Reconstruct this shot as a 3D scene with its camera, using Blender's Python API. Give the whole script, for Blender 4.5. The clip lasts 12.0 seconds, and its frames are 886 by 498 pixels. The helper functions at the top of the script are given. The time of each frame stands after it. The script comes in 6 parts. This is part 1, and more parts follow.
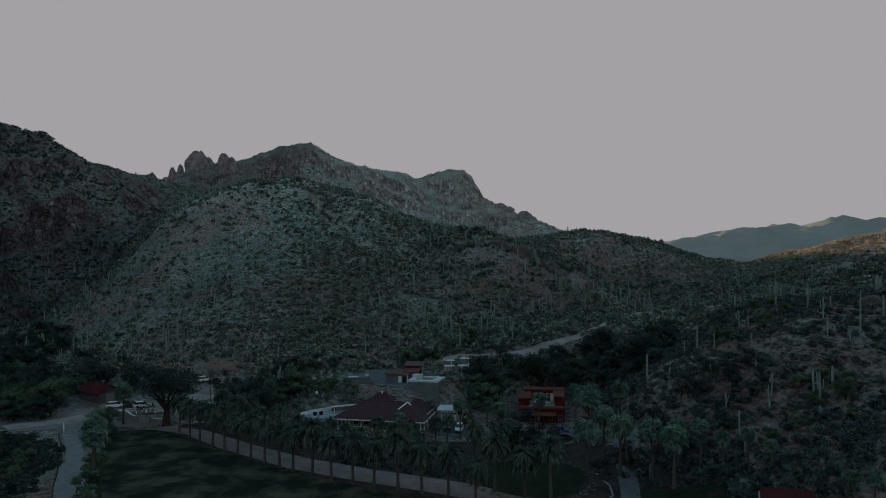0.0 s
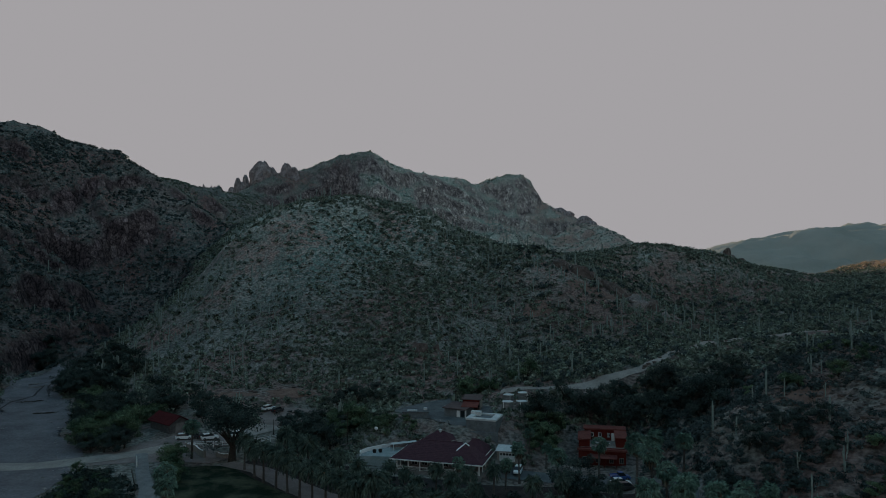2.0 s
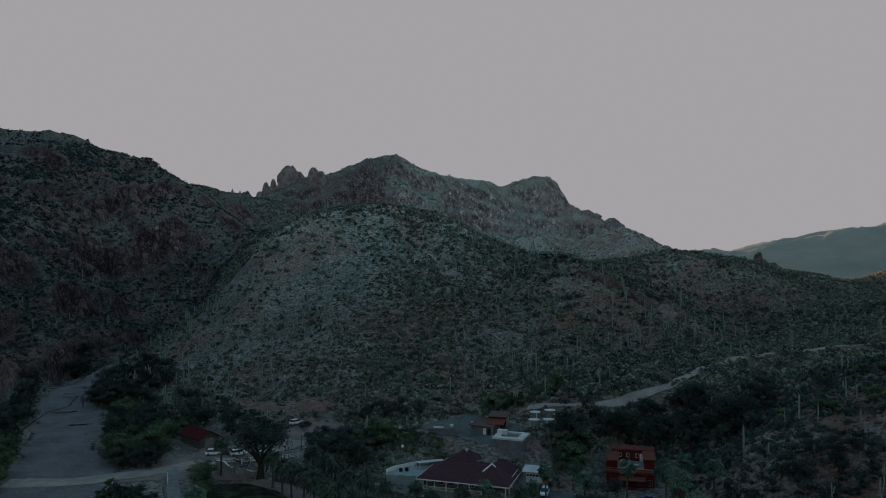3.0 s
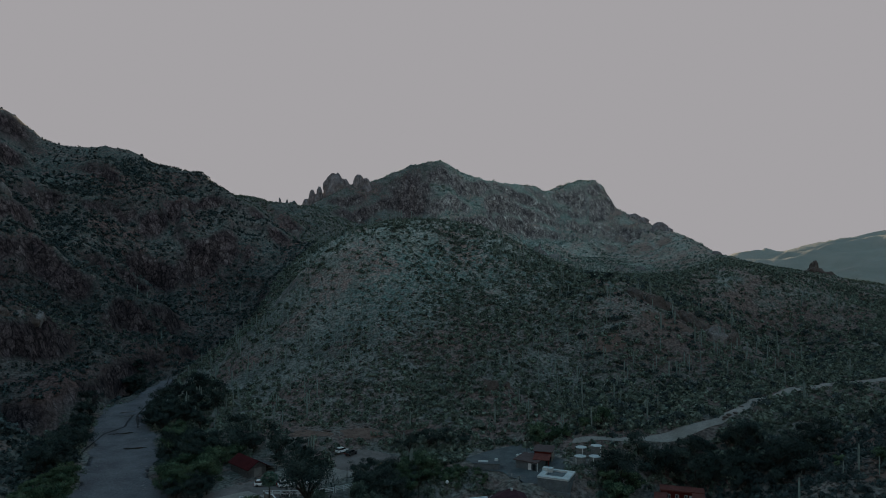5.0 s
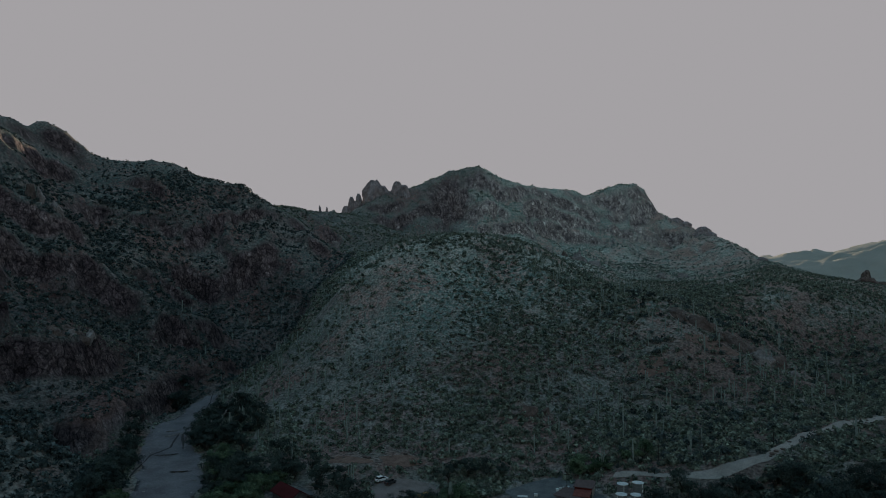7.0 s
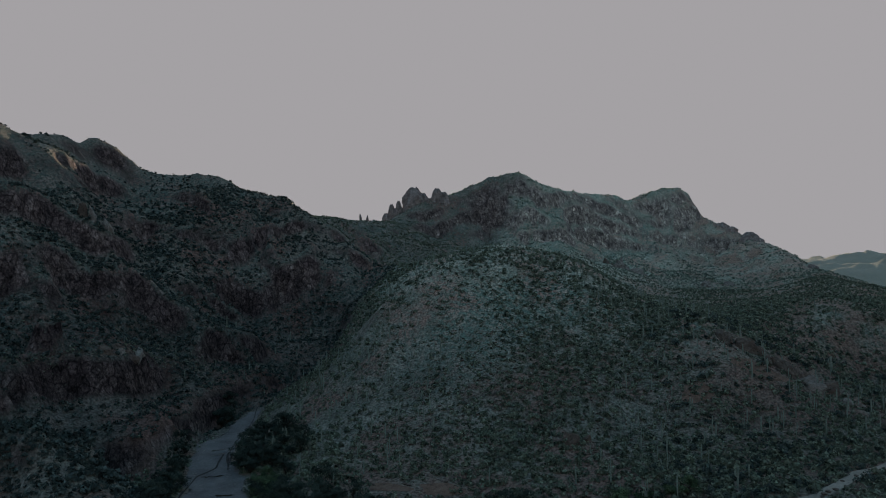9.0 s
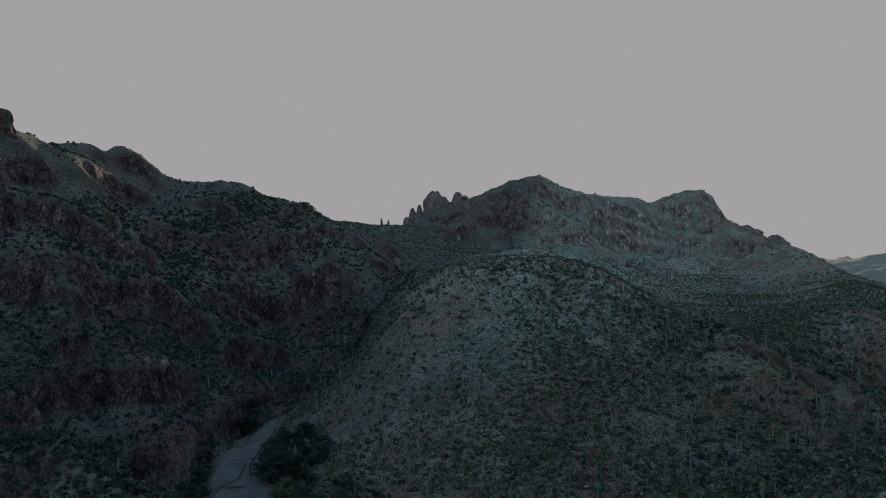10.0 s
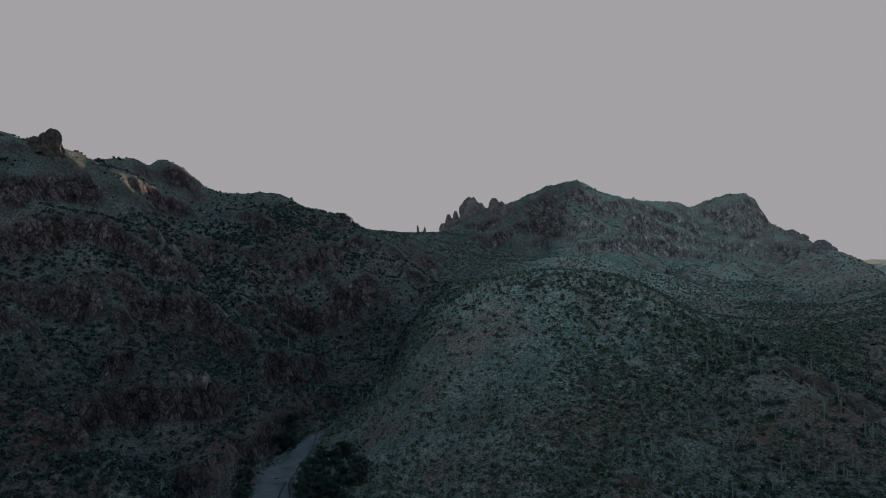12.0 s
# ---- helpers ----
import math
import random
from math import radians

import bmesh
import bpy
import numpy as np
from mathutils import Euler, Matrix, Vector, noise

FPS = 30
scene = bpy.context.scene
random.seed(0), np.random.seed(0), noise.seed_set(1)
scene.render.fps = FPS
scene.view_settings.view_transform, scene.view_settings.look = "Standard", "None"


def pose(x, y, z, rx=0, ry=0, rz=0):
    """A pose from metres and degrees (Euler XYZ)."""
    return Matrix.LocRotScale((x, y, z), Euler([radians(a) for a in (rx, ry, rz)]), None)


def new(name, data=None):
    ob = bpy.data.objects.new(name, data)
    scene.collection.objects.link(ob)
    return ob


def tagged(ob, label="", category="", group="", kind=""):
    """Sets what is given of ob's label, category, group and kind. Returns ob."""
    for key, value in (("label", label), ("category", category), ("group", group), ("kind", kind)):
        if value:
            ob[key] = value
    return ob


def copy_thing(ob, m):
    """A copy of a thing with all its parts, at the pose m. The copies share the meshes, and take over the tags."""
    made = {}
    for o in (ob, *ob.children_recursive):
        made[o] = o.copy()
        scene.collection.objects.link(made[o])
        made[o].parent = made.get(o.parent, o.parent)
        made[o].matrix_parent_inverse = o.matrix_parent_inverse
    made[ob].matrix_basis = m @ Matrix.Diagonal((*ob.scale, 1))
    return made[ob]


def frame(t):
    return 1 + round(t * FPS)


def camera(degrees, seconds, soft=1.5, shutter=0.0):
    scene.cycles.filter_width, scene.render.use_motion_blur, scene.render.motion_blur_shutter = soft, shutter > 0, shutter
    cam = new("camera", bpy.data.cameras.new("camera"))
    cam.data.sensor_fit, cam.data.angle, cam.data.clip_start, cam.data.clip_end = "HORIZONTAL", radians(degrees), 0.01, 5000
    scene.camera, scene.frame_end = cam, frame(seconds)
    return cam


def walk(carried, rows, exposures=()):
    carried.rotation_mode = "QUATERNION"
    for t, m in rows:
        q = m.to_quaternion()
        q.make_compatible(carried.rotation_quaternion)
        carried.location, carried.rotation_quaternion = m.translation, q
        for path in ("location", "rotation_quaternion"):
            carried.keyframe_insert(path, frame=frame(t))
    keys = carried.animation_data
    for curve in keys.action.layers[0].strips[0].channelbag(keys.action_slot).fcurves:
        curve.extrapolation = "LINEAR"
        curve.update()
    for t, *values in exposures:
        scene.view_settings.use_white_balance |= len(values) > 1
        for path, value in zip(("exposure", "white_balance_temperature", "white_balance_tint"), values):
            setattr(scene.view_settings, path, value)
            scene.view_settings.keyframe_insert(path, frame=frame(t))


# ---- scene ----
# a slow vertical climb over the valley floor while the view swings to the left
cam = camera(66.36, 12.0, 0.9)
PATH = [
    (0, pose(-0.246, 5.071, 35.982, 92.163, 0, 1.218)),
    (0.5, pose(-0.157, 5.017, 38.489, 92.141, 0, 2.490)),
    (1, pose(-0.084, 4.976, 40.995, 92.122, 0, 3.757)),
    (1.5, pose(-0.026, 4.945, 43.500, 92.102, 0, 4.996)),
    (2, pose(0.019, 4.925, 46.003, 92.080, 0, 6.189)),
    (2.5, pose(0.051, 4.913, 48.506, 92.055, 0, 7.326)),
    (3, pose(0.073, 4.910, 51.007, 92.025, 0, 8.402)),
    (3.5, pose(0.086, 4.913, 53.508, 91.993, 0, 9.417)),
    (4, pose(0.090, 4.922, 56.008, 91.957, 0, 10.373)),
    (4.5, pose(0.087, 4.935, 58.508, 91.919, 0, 11.279)),
    (5, pose(0.079, 4.952, 61.007, 91.881, 0, 12.142)),
    (5.5, pose(0.066, 4.971, 63.506, 91.843, 0, 12.974)),
    (6, pose(0.051, 4.992, 66.004, 91.806, 0, 13.786)),
    (6.5, pose(0.033, 5.013, 68.503, 91.773, 0, 14.588)),
    (7, pose(0.015, 5.033, 71.001, 91.743, 0, 15.392)),
    (7.5, pose(-0.002, 5.052, 73.500, 91.718, 0, 16.206)),
    (8, pose(-0.016, 5.067, 75.998, 91.698, 0, 17.036)),
    (8.5, pose(-0.028, 5.079, 78.497, 91.682, 0, 17.886)),
    (9, pose(-0.035, 5.085, 80.996, 91.670, 0, 18.754)),
    (9.5, pose(-0.035, 5.086, 83.495, 91.660, 0, 19.635)),
    (10, pose(-0.029, 5.079, 85.995, 91.648, 0, 20.517)),
    (10.5, pose(-0.013, 5.064, 88.496, 91.633, 0, 21.382)),
    (11, pose(0.012, 5.039, 90.997, 91.608, 0, 22.206)),
    (11.5, pose(0.048, 5.004, 93.500, 91.569, 0, 22.955)),
    (12, pose(0.097, 4.958, 96.003, 91.507, 0, 23.588)),
]
walk(cam, PATH)

# ---------------------------------------------------------------- light
SUN_LEFT, SUN_UP = radians(9.9), radians(6.2)          # azimuth to the left of +y, height
world = bpy.data.worlds.new("sky")
scene.world = world
world.use_nodes = True
wt = world.node_tree
wt.nodes.clear()
w_out = wt.nodes.new("ShaderNodeOutputWorld")
w_bg = wt.nodes.new("ShaderNodeBackground")
w_sky = wt.nodes.new("ShaderNodeTexSky")
w_sky.sky_type = "NISHITA"
w_sky.sun_disc = False
w_sky.sun_elevation, w_sky.sun_rotation = SUN_UP, -SUN_LEFT
w_gain = wt.nodes.new("ShaderNodeMixRGB")
w_gain.blend_type = "MULTIPLY"
w_gain.inputs[0].default_value = 1.0
w_gain.inputs[2].default_value = (2.2, 3.05, 6.5, 1)
w_top = wt.nodes.new("ShaderNodeMixRGB")                 # the bright part of the sky is burnt out to one flat grey
w_top.blend_type = "DARKEN"
w_top.inputs[0].default_value = 1.0
w_top.inputs[2].default_value = (2.85, 2.74, 2.85, 1)
w_dir = wt.nodes.new("ShaderNodeTexCoord")
w_sep = wt.nodes.new("ShaderNodeSeparateXYZ")
w_up = wt.nodes.new("ShaderNodeMapRange")
w_up.inputs["From Min"].default_value, w_up.inputs["From Max"].default_value = 0.42, 0.80
w_cap = wt.nodes.new("ShaderNodeMixRGB")                 # clear morning blue overhead
w_cap.inputs[1].default_value, w_cap.inputs[2].default_value = (2.85, 2.74, 2.85, 1), (2.64, 2.77, 3.28, 1)
wt.links.new(w_dir.outputs["Generated"], w_sep.inputs[0])
wt.links.new(w_sep.outputs["Z"], w_up.inputs["Value"])
wt.links.new(w_up.outputs[0], w_cap.inputs[0])
wt.links.new(w_cap.outputs[0], w_top.inputs[2])
wt.links.new(w_sky.outputs[0], w_gain.inputs[1])
wt.links.new(w_gain.outputs[0], w_top.inputs[1])
wt.links.new(w_top.outputs[0], w_bg.inputs[0])
w_bg.inputs[1].default_value = 0.13
wt.links.new(w_bg.outputs[0], w_out.inputs[0])

sun_data = bpy.data.lights.new("sun", "SUN")
sun_data.energy, sun_data.angle, sun_data.color = 5.0, radians(0.53), (1.0, 0.78, 0.54)
sun = new("sun", sun_data)
sun_way = Vector((-math.sin(SUN_LEFT) * math.cos(SUN_UP), math.cos(SUN_LEFT) * math.cos(SUN_UP), math.sin(SUN_UP)))
sun.matrix_world = Matrix.Translation((0, 0, 400)) @ sun_way.to_track_quat("Z", "Y").to_matrix().to_4x4()


# ---------------------------------------------------------------- materials
def noise_colour(nt, coord, scale, detail, stops, rough=0.6):
    n = nt.nodes.new("ShaderNodeTexNoise")
    n.inputs["Scale"].default_value, n.inputs["Detail"].default_value = scale, detail
    n.inputs["Roughness"].default_value = rough
    nt.links.new(coord, n.inputs["Vector"])
    r = nt.nodes.new("ShaderNodeValToRGB")
    r.color_ramp.elements[0].position, r.color_ramp.elements[1].position = stops[0][0], stops[-1][0]
    r.color_ramp.elements[0].color, r.color_ramp.elements[1].color = (*stops[0][1], 1), (*stops[-1][1], 1)
    for p, c in stops[1:-1]:
        r.color_ramp.elements.new(p).color = (*c, 1)
    nt.links.new(n.outputs["Fac"], r.inputs["Fac"])
    return n, r


def mix(nt, fac, a, b, mode="MIX"):
    m = nt.nodes.new("ShaderNodeMixRGB")
    m.blend_type = mode
    for k, v in ((0, fac), (1, a), (2, b)):
        if isinstance(v, bpy.types.NodeSocket):
            nt.links.new(v, m.inputs[k])
        elif k == 0:
            m.inputs[0].default_value = v
        else:
            m.inputs[k].default_value = (*v, 1)
    return m.outputs[0]


def material(name, low, high, scale=1.0, rough=0.85, metal=0.0, bump=0.3, grain=8.0, spread=0.0, fine=0.25, coat=0.0, edge=0.18, gloss=0.5, mid=0.5):
    """A two-scale surface: broad patches from low to high, fine grain, bump. spread: variation from object to object."""
    m = bpy.data.materials.new(name)
    m.use_nodes = True
    nt = m.node_tree
    b = nt.nodes["Principled BSDF"]
    b.inputs["Roughness"].default_value, b.inputs["Metallic"].default_value = rough, metal
    b.inputs["Coat Weight"].default_value = coat
    b.inputs["Specular IOR Level"].default_value = gloss if rough < 0.8 else 0.12
    geo = nt.nodes.new("ShaderNodeNewGeometry").outputs["Position"]
    _, ramp = noise_colour(nt, geo, scale, 5, ((mid - edge, low), (mid + edge, high)))
    n2, fin = noise_colour(nt, geo, scale * grain, 3, ((0.3, (1 - fine,) * 3), (0.7, (1 + fine * 0.4,) * 3)))
    col = mix(nt, 1.0, ramp.outputs[0], fin.outputs[0], "MULTIPLY")
    if spread:
        info = nt.nodes.new("ShaderNodeObjectInfo")
        mr = nt.nodes.new("ShaderNodeMapRange")
        mr.inputs["To Min"].default_value, mr.inputs["To Max"].default_value = 1 - spread, 1 + spread
        nt.links.new(info.outputs["Random"], mr.inputs["Value"])
        col = mix(nt, 1.0, col, mr.outputs[0], "MULTIPLY")
    nt.links.new(col, b.inputs["Base Color"])
    if bump:
        bp = nt.nodes.new("ShaderNodeBump")
        bp.inputs["Strength"].default_value, bp.inputs["Distance"].default_value = bump, 0.4 / max(scale, 0.2)
        nt.links.new(n2.outputs["Fac"], bp.inputs["Height"])
        nt.links.new(bp.outputs[0], b.inputs["Normal"])
    return m


def leafy(name, dark, light, patch=0.35, gloss=0.7, through_light=0.25):
    """Foliage: tone changes from plant to plant and from leaf to leaf."""
    m = bpy.data.materials.new(name)
    m.use_nodes = True
    nt = m.node_tree
    b = nt.nodes["Principled BSDF"]
    b.inputs["Roughness"].default_value = gloss
    b.inputs["Specular IOR Level"].default_value = 0.2
    g = nt.nodes.new("ShaderNodeNewGeometry")
    _, ramp = noise_colour(nt, g.outputs["Position"], patch, 2, ((0.35, dark), (0.65, light)))
    mr = nt.nodes.new("ShaderNodeMapRange")
    mr.inputs["To Min"].default_value, mr.inputs["To Max"].default_value = 0.4, 1.6
    nt.links.new(g.outputs["Random Per Island"], mr.inputs["Value"])
    col = mix(nt, 1.0, ramp.outputs[0], mr.outputs[0], "MULTIPLY")
    nt.links.new(col, b.inputs["Base Color"])
    if through_light:
        back = nt.nodes.new("ShaderNodeBsdfTranslucent")
        nt.links.new(col, back.inputs["Color"])
        both = nt.nodes.new("ShaderNodeMixShader")
        both.inputs[0].default_value = through_light
        nt.links.new(b.outputs[0], both.inputs[1])
        nt.links.new(back.outputs[0], both.inputs[2])
        nt.links.new(both.outputs[0], nt.nodes["Material Output"].inputs["Surface"])
    return m


def ground_material():
    """Desert slope: stony soil, grey-green low growth, bare red-brown rock where it is steep."""
    m = bpy.data.materials.new("desert_ground")
    m.use_nodes = True
    nt = m.node_tree
    b = nt.nodes["Principled BSDF"]
    b.inputs["Roughness"].default_value = 0.95
    b.inputs["Specular IOR Level"].default_value = 0.1
    g = nt.nodes.new("ShaderNodeNewGeometry")
    pos = g.outputs["Position"]
    _, soil = noise_colour(nt, pos, 0.06, 6, ((0.3, (0.115, 0.115, 0.104)), (0.5, (0.190, 0.186, 0.168)), (0.7, (0.275, 0.262, 0.238))))
    _, stone = noise_colour(nt, pos, 0.9, 5, ((0.36, (0.40, 0.40, 0.40)), (0.64, (1.45, 1.45, 1.45))))
    base = mix(nt, 1.0, soil.outputs[0], stone.outputs[0], "MULTIPLY")
    _, red = noise_colour(nt, pos, 0.028, 4, ((0.49, (0, 0, 0)), (0.60, (0.8, 0.8, 0.8))))
    base = mix(nt, red.outputs[0], base, mix(nt, 1.0, (0.22, 0.135, 0.122), stone.outputs[0], "MULTIPLY"))
    # low growth between the bushes, in clumps
    _, herb = noise_colour(nt, pos, 0.42, 4, ((0.44, (0, 0, 0)), (0.56, (1, 1, 1))))
    _, where = noise_colour(nt, pos, 0.018, 3, ((0.34, (0.35, 0.35, 0.35)), (0.58, (0.95, 0.95, 0.95))))
    cover = mix(nt, 1.0, herb.outputs[0], where.outputs[0], "MULTIPLY")
    lift = nt.nodes.new("ShaderNodeSeparateXYZ")
    nt.links.new(pos, lift.inputs[0])
    thin = nt.nodes.new("ShaderNodeMapRange")
    thin.inputs["From Min"].default_value, thin.inputs["From Max"].default_value, thin.inputs["To Min"].default_value = 14, 50, 0.3
    nt.links.new(lift.outputs["Z"], thin.inputs["Value"])
    cover = mix(nt, 1.0, cover, thin.outputs[0], "MULTIPLY")
    base = mix(nt, cover, base, mix(nt, 1.0, (0.100, 0.146, 0.133), stone.outputs[0], "MULTIPLY"))
    # iron-red earth on the eastern slope
    spot = nt.nodes.new("ShaderNodeSeparateXYZ")
    nt.links.new(pos, spot.inputs[0])
    east = nt.nodes.new("ShaderNodeMapRange")
    east.inputs["From Min"].default_value, east.inputs["From Max"].default_value, east.inputs["To Max"].default_value = -25, 45, 0.92
    nt.links.new(spot.outputs["X"], east.inputs["Value"])
    _, bare = noise_colour(nt, pos, 0.05, 4, ((0.40, (0.15, 0.15, 0.15)), (0.58, (1, 1, 1))))
    base = mix(nt, mix(nt, 1.0, bare.outputs[0], east.outputs[0], "MULTIPLY"), base, mix(nt, 1.0, (0.158, 0.110, 0.098), stone.outputs[0], "MULTIPLY"))
    # rock on steep faces
    sep = nt.nodes.new("ShaderNodeSeparateXYZ")
    nt.links.new(g.outputs["Normal"], sep.inputs[0])
    steep = nt.nodes.new("ShaderNodeMapRange")
    steep.inputs["From Min"].default_value, steep.inputs["From Max"].default_value = 0.68, 0.46
    nt.links.new(sep.outputs["Z"], steep.inputs["Value"])
    tall = nt.nodes.new("ShaderNodeMapping")
    tall.inputs["Scale"].default_value = (1.0, 1.0, 0.75)
    nt.links.new(pos, tall.inputs["Vector"])
    n_r, rock = noise_colour(nt, tall.outputs[0], 0.13, 7, ((0.30, (0.030, 0.027, 0.031)), (0.46, (0.105, 0.086, 0.090)), (0.60, (0.185, 0.158, 0.156)), (0.72, (0.38, 0.35, 0.34))), 0.7)
    fine_map = nt.nodes.new("ShaderNodeMapping")
    fine_map.inputs["Scale"].default_value = (1.0, 1.0, 0.7)
    nt.links.new(pos, fine_map.inputs["Vector"])
    n_f, crack = noise_colour(nt, fine_map.outputs[0], 0.75, 5, ((0.38, (0.4, 0.4, 0.42)), (0.5, (1.0, 1.0, 1.0)), (0.66, (1.6, 1.55, 1.5))), 0.75)
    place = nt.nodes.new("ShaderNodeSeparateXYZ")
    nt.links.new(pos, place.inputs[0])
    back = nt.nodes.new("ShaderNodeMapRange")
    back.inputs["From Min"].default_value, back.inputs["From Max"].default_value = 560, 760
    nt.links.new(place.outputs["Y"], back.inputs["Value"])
    stony = mix(nt, 1.0, rock.outputs[0], crack.outputs[0], "MULTIPLY")
    # broken into upright blocks with dark joints
    warp = nt.nodes.new("ShaderNodeTexNoise")
    warp.inputs["Scale"].default_value, warp.inputs["Detail"].default_value = 0.16, 3
    nt.links.new(pos, warp.inputs["Vector"])
    bent = nt.nodes.new("ShaderNodeVectorMath")
    bent.operation, bent.inputs[1].default_value = "MULTIPLY_ADD", (7, 7, 7)
    nt.links.new(warp.outputs["Color"], bent.inputs[0])
    nt.links.new(pos, bent.inputs[2])
    tall_block = nt.nodes.new("ShaderNodeMapping")
    tall_block.inputs["Scale"].default_value = (1.0, 1.0, 0.42)
    nt.links.new(bent.outputs[0], tall_block.inputs["Vector"])
    for feature, size, stops in (("DISTANCE_TO_EDGE", 0.27, ((0.0, (0.32, 0.30, 0.31)), (0.12, (1.0, 1.0, 1.0)))), ("F1", 0.27, None), ("DISTANCE_TO_EDGE", 0.75, ((0.0, (0.5, 0.48, 0.49)), (0.14, (1.0, 1.0, 1.0))))):
        cells = nt.nodes.new("ShaderNodeTexVoronoi")
        cells.feature, cells.inputs["Scale"].default_value = feature, size
        nt.links.new(tall_block.outputs[0], cells.inputs["Vector"])
        if stops:
            tone = nt.nodes.new("ShaderNodeValToRGB")
            for e, (p, c) in zip(tone.color_ramp.elements, stops):
                e.position, e.color = p, (*c, 1)
            nt.links.new(cells.outputs["Distance"], tone.inputs["Fac"])
        else:
            tone = nt.nodes.new("ShaderNodeMapRange")
            tone.inputs["To Min"].default_value, tone.inputs["To Max"].default_value = 0.65, 1.5
            nt.links.new(cells.outputs["Color"], tone.inputs["Value"])
        stony = mix(nt, 1.0, stony, tone.outputs[0], "MULTIPLY")
    # distance haze put into the colour: paler rock on the back range
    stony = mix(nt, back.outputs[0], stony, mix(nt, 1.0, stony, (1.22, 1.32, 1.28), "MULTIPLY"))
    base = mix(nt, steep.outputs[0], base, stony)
    # the canyon's deep shade, put into the ground colour on its western side
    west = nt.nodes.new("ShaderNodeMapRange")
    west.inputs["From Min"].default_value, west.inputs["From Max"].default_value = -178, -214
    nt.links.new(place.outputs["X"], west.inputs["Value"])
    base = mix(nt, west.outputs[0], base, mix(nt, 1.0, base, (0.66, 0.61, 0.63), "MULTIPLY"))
    # sun-glare haze put into the colour: paler with height, weaker in the west
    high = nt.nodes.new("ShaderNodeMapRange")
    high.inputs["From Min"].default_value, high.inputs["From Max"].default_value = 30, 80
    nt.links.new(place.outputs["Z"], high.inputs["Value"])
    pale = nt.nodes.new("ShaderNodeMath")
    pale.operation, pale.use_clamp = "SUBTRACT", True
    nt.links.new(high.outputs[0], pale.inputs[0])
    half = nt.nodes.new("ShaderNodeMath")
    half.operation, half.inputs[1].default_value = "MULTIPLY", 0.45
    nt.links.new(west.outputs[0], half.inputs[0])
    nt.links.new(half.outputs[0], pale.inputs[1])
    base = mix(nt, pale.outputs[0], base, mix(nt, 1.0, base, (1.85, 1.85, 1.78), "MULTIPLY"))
    # the same haze tinted into grass and stone on the back range's slopes
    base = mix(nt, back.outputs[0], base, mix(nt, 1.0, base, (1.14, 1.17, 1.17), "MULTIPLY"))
    # far ranges: aerial haze is put into this pale grassland colour
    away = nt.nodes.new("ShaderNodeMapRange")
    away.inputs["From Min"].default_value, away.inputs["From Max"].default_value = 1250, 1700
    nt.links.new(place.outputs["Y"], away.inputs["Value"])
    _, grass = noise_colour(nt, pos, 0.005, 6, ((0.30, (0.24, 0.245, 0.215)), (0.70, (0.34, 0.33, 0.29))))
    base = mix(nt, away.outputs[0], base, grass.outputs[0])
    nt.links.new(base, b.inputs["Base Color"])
    bp = nt.nodes.new("ShaderNodeBump")
    bp.inputs["Strength"].default_value, bp.inputs["Distance"].default_value = 0.8, 1.6
    nt.links.new(n_f.outputs["Fac"], bp.inputs["Height"])
    nt.links.new(bp.outputs[0], b.inputs["Normal"])
    return m


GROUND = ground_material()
SHRUB = leafy("shrub_leaves", (0.056, 0.076, 0.060), (0.200, 0.240, 0.190))
# canyon shade is put into these dark leaves; dark eastern shrubs share them
WEST_SHRUB = leafy("dark_shaded_shrub_leaves", (0.022, 0.034, 0.035), (0.090, 0.122, 0.118))
# paler leaf tones: distance haze is put into the colour
FAR_SHRUB = leafy("hazed_shrub_leaves", (0.105, 0.145, 0.125), (0.26, 0.325, 0.275), 0.12, 0.7, 0.4)
BRITTLE = leafy("brittlebush_leaves", (0.090, 0.118, 0.092), (0.185, 0.215, 0.168), 0.1)
# the low sun's gold is put into this leaf colour
SUNLIT_SHRUB = leafy("sunlit_gold_brush", (0.25, 0.175, 0.115), (0.44, 0.33, 0.235), 0.12, 0.7, 0.5)
CACTUS = material("cactus_skin", (0.165, 0.21, 0.19), (0.265, 0.325, 0.295), 1.5, 0.8, fine=0.3)

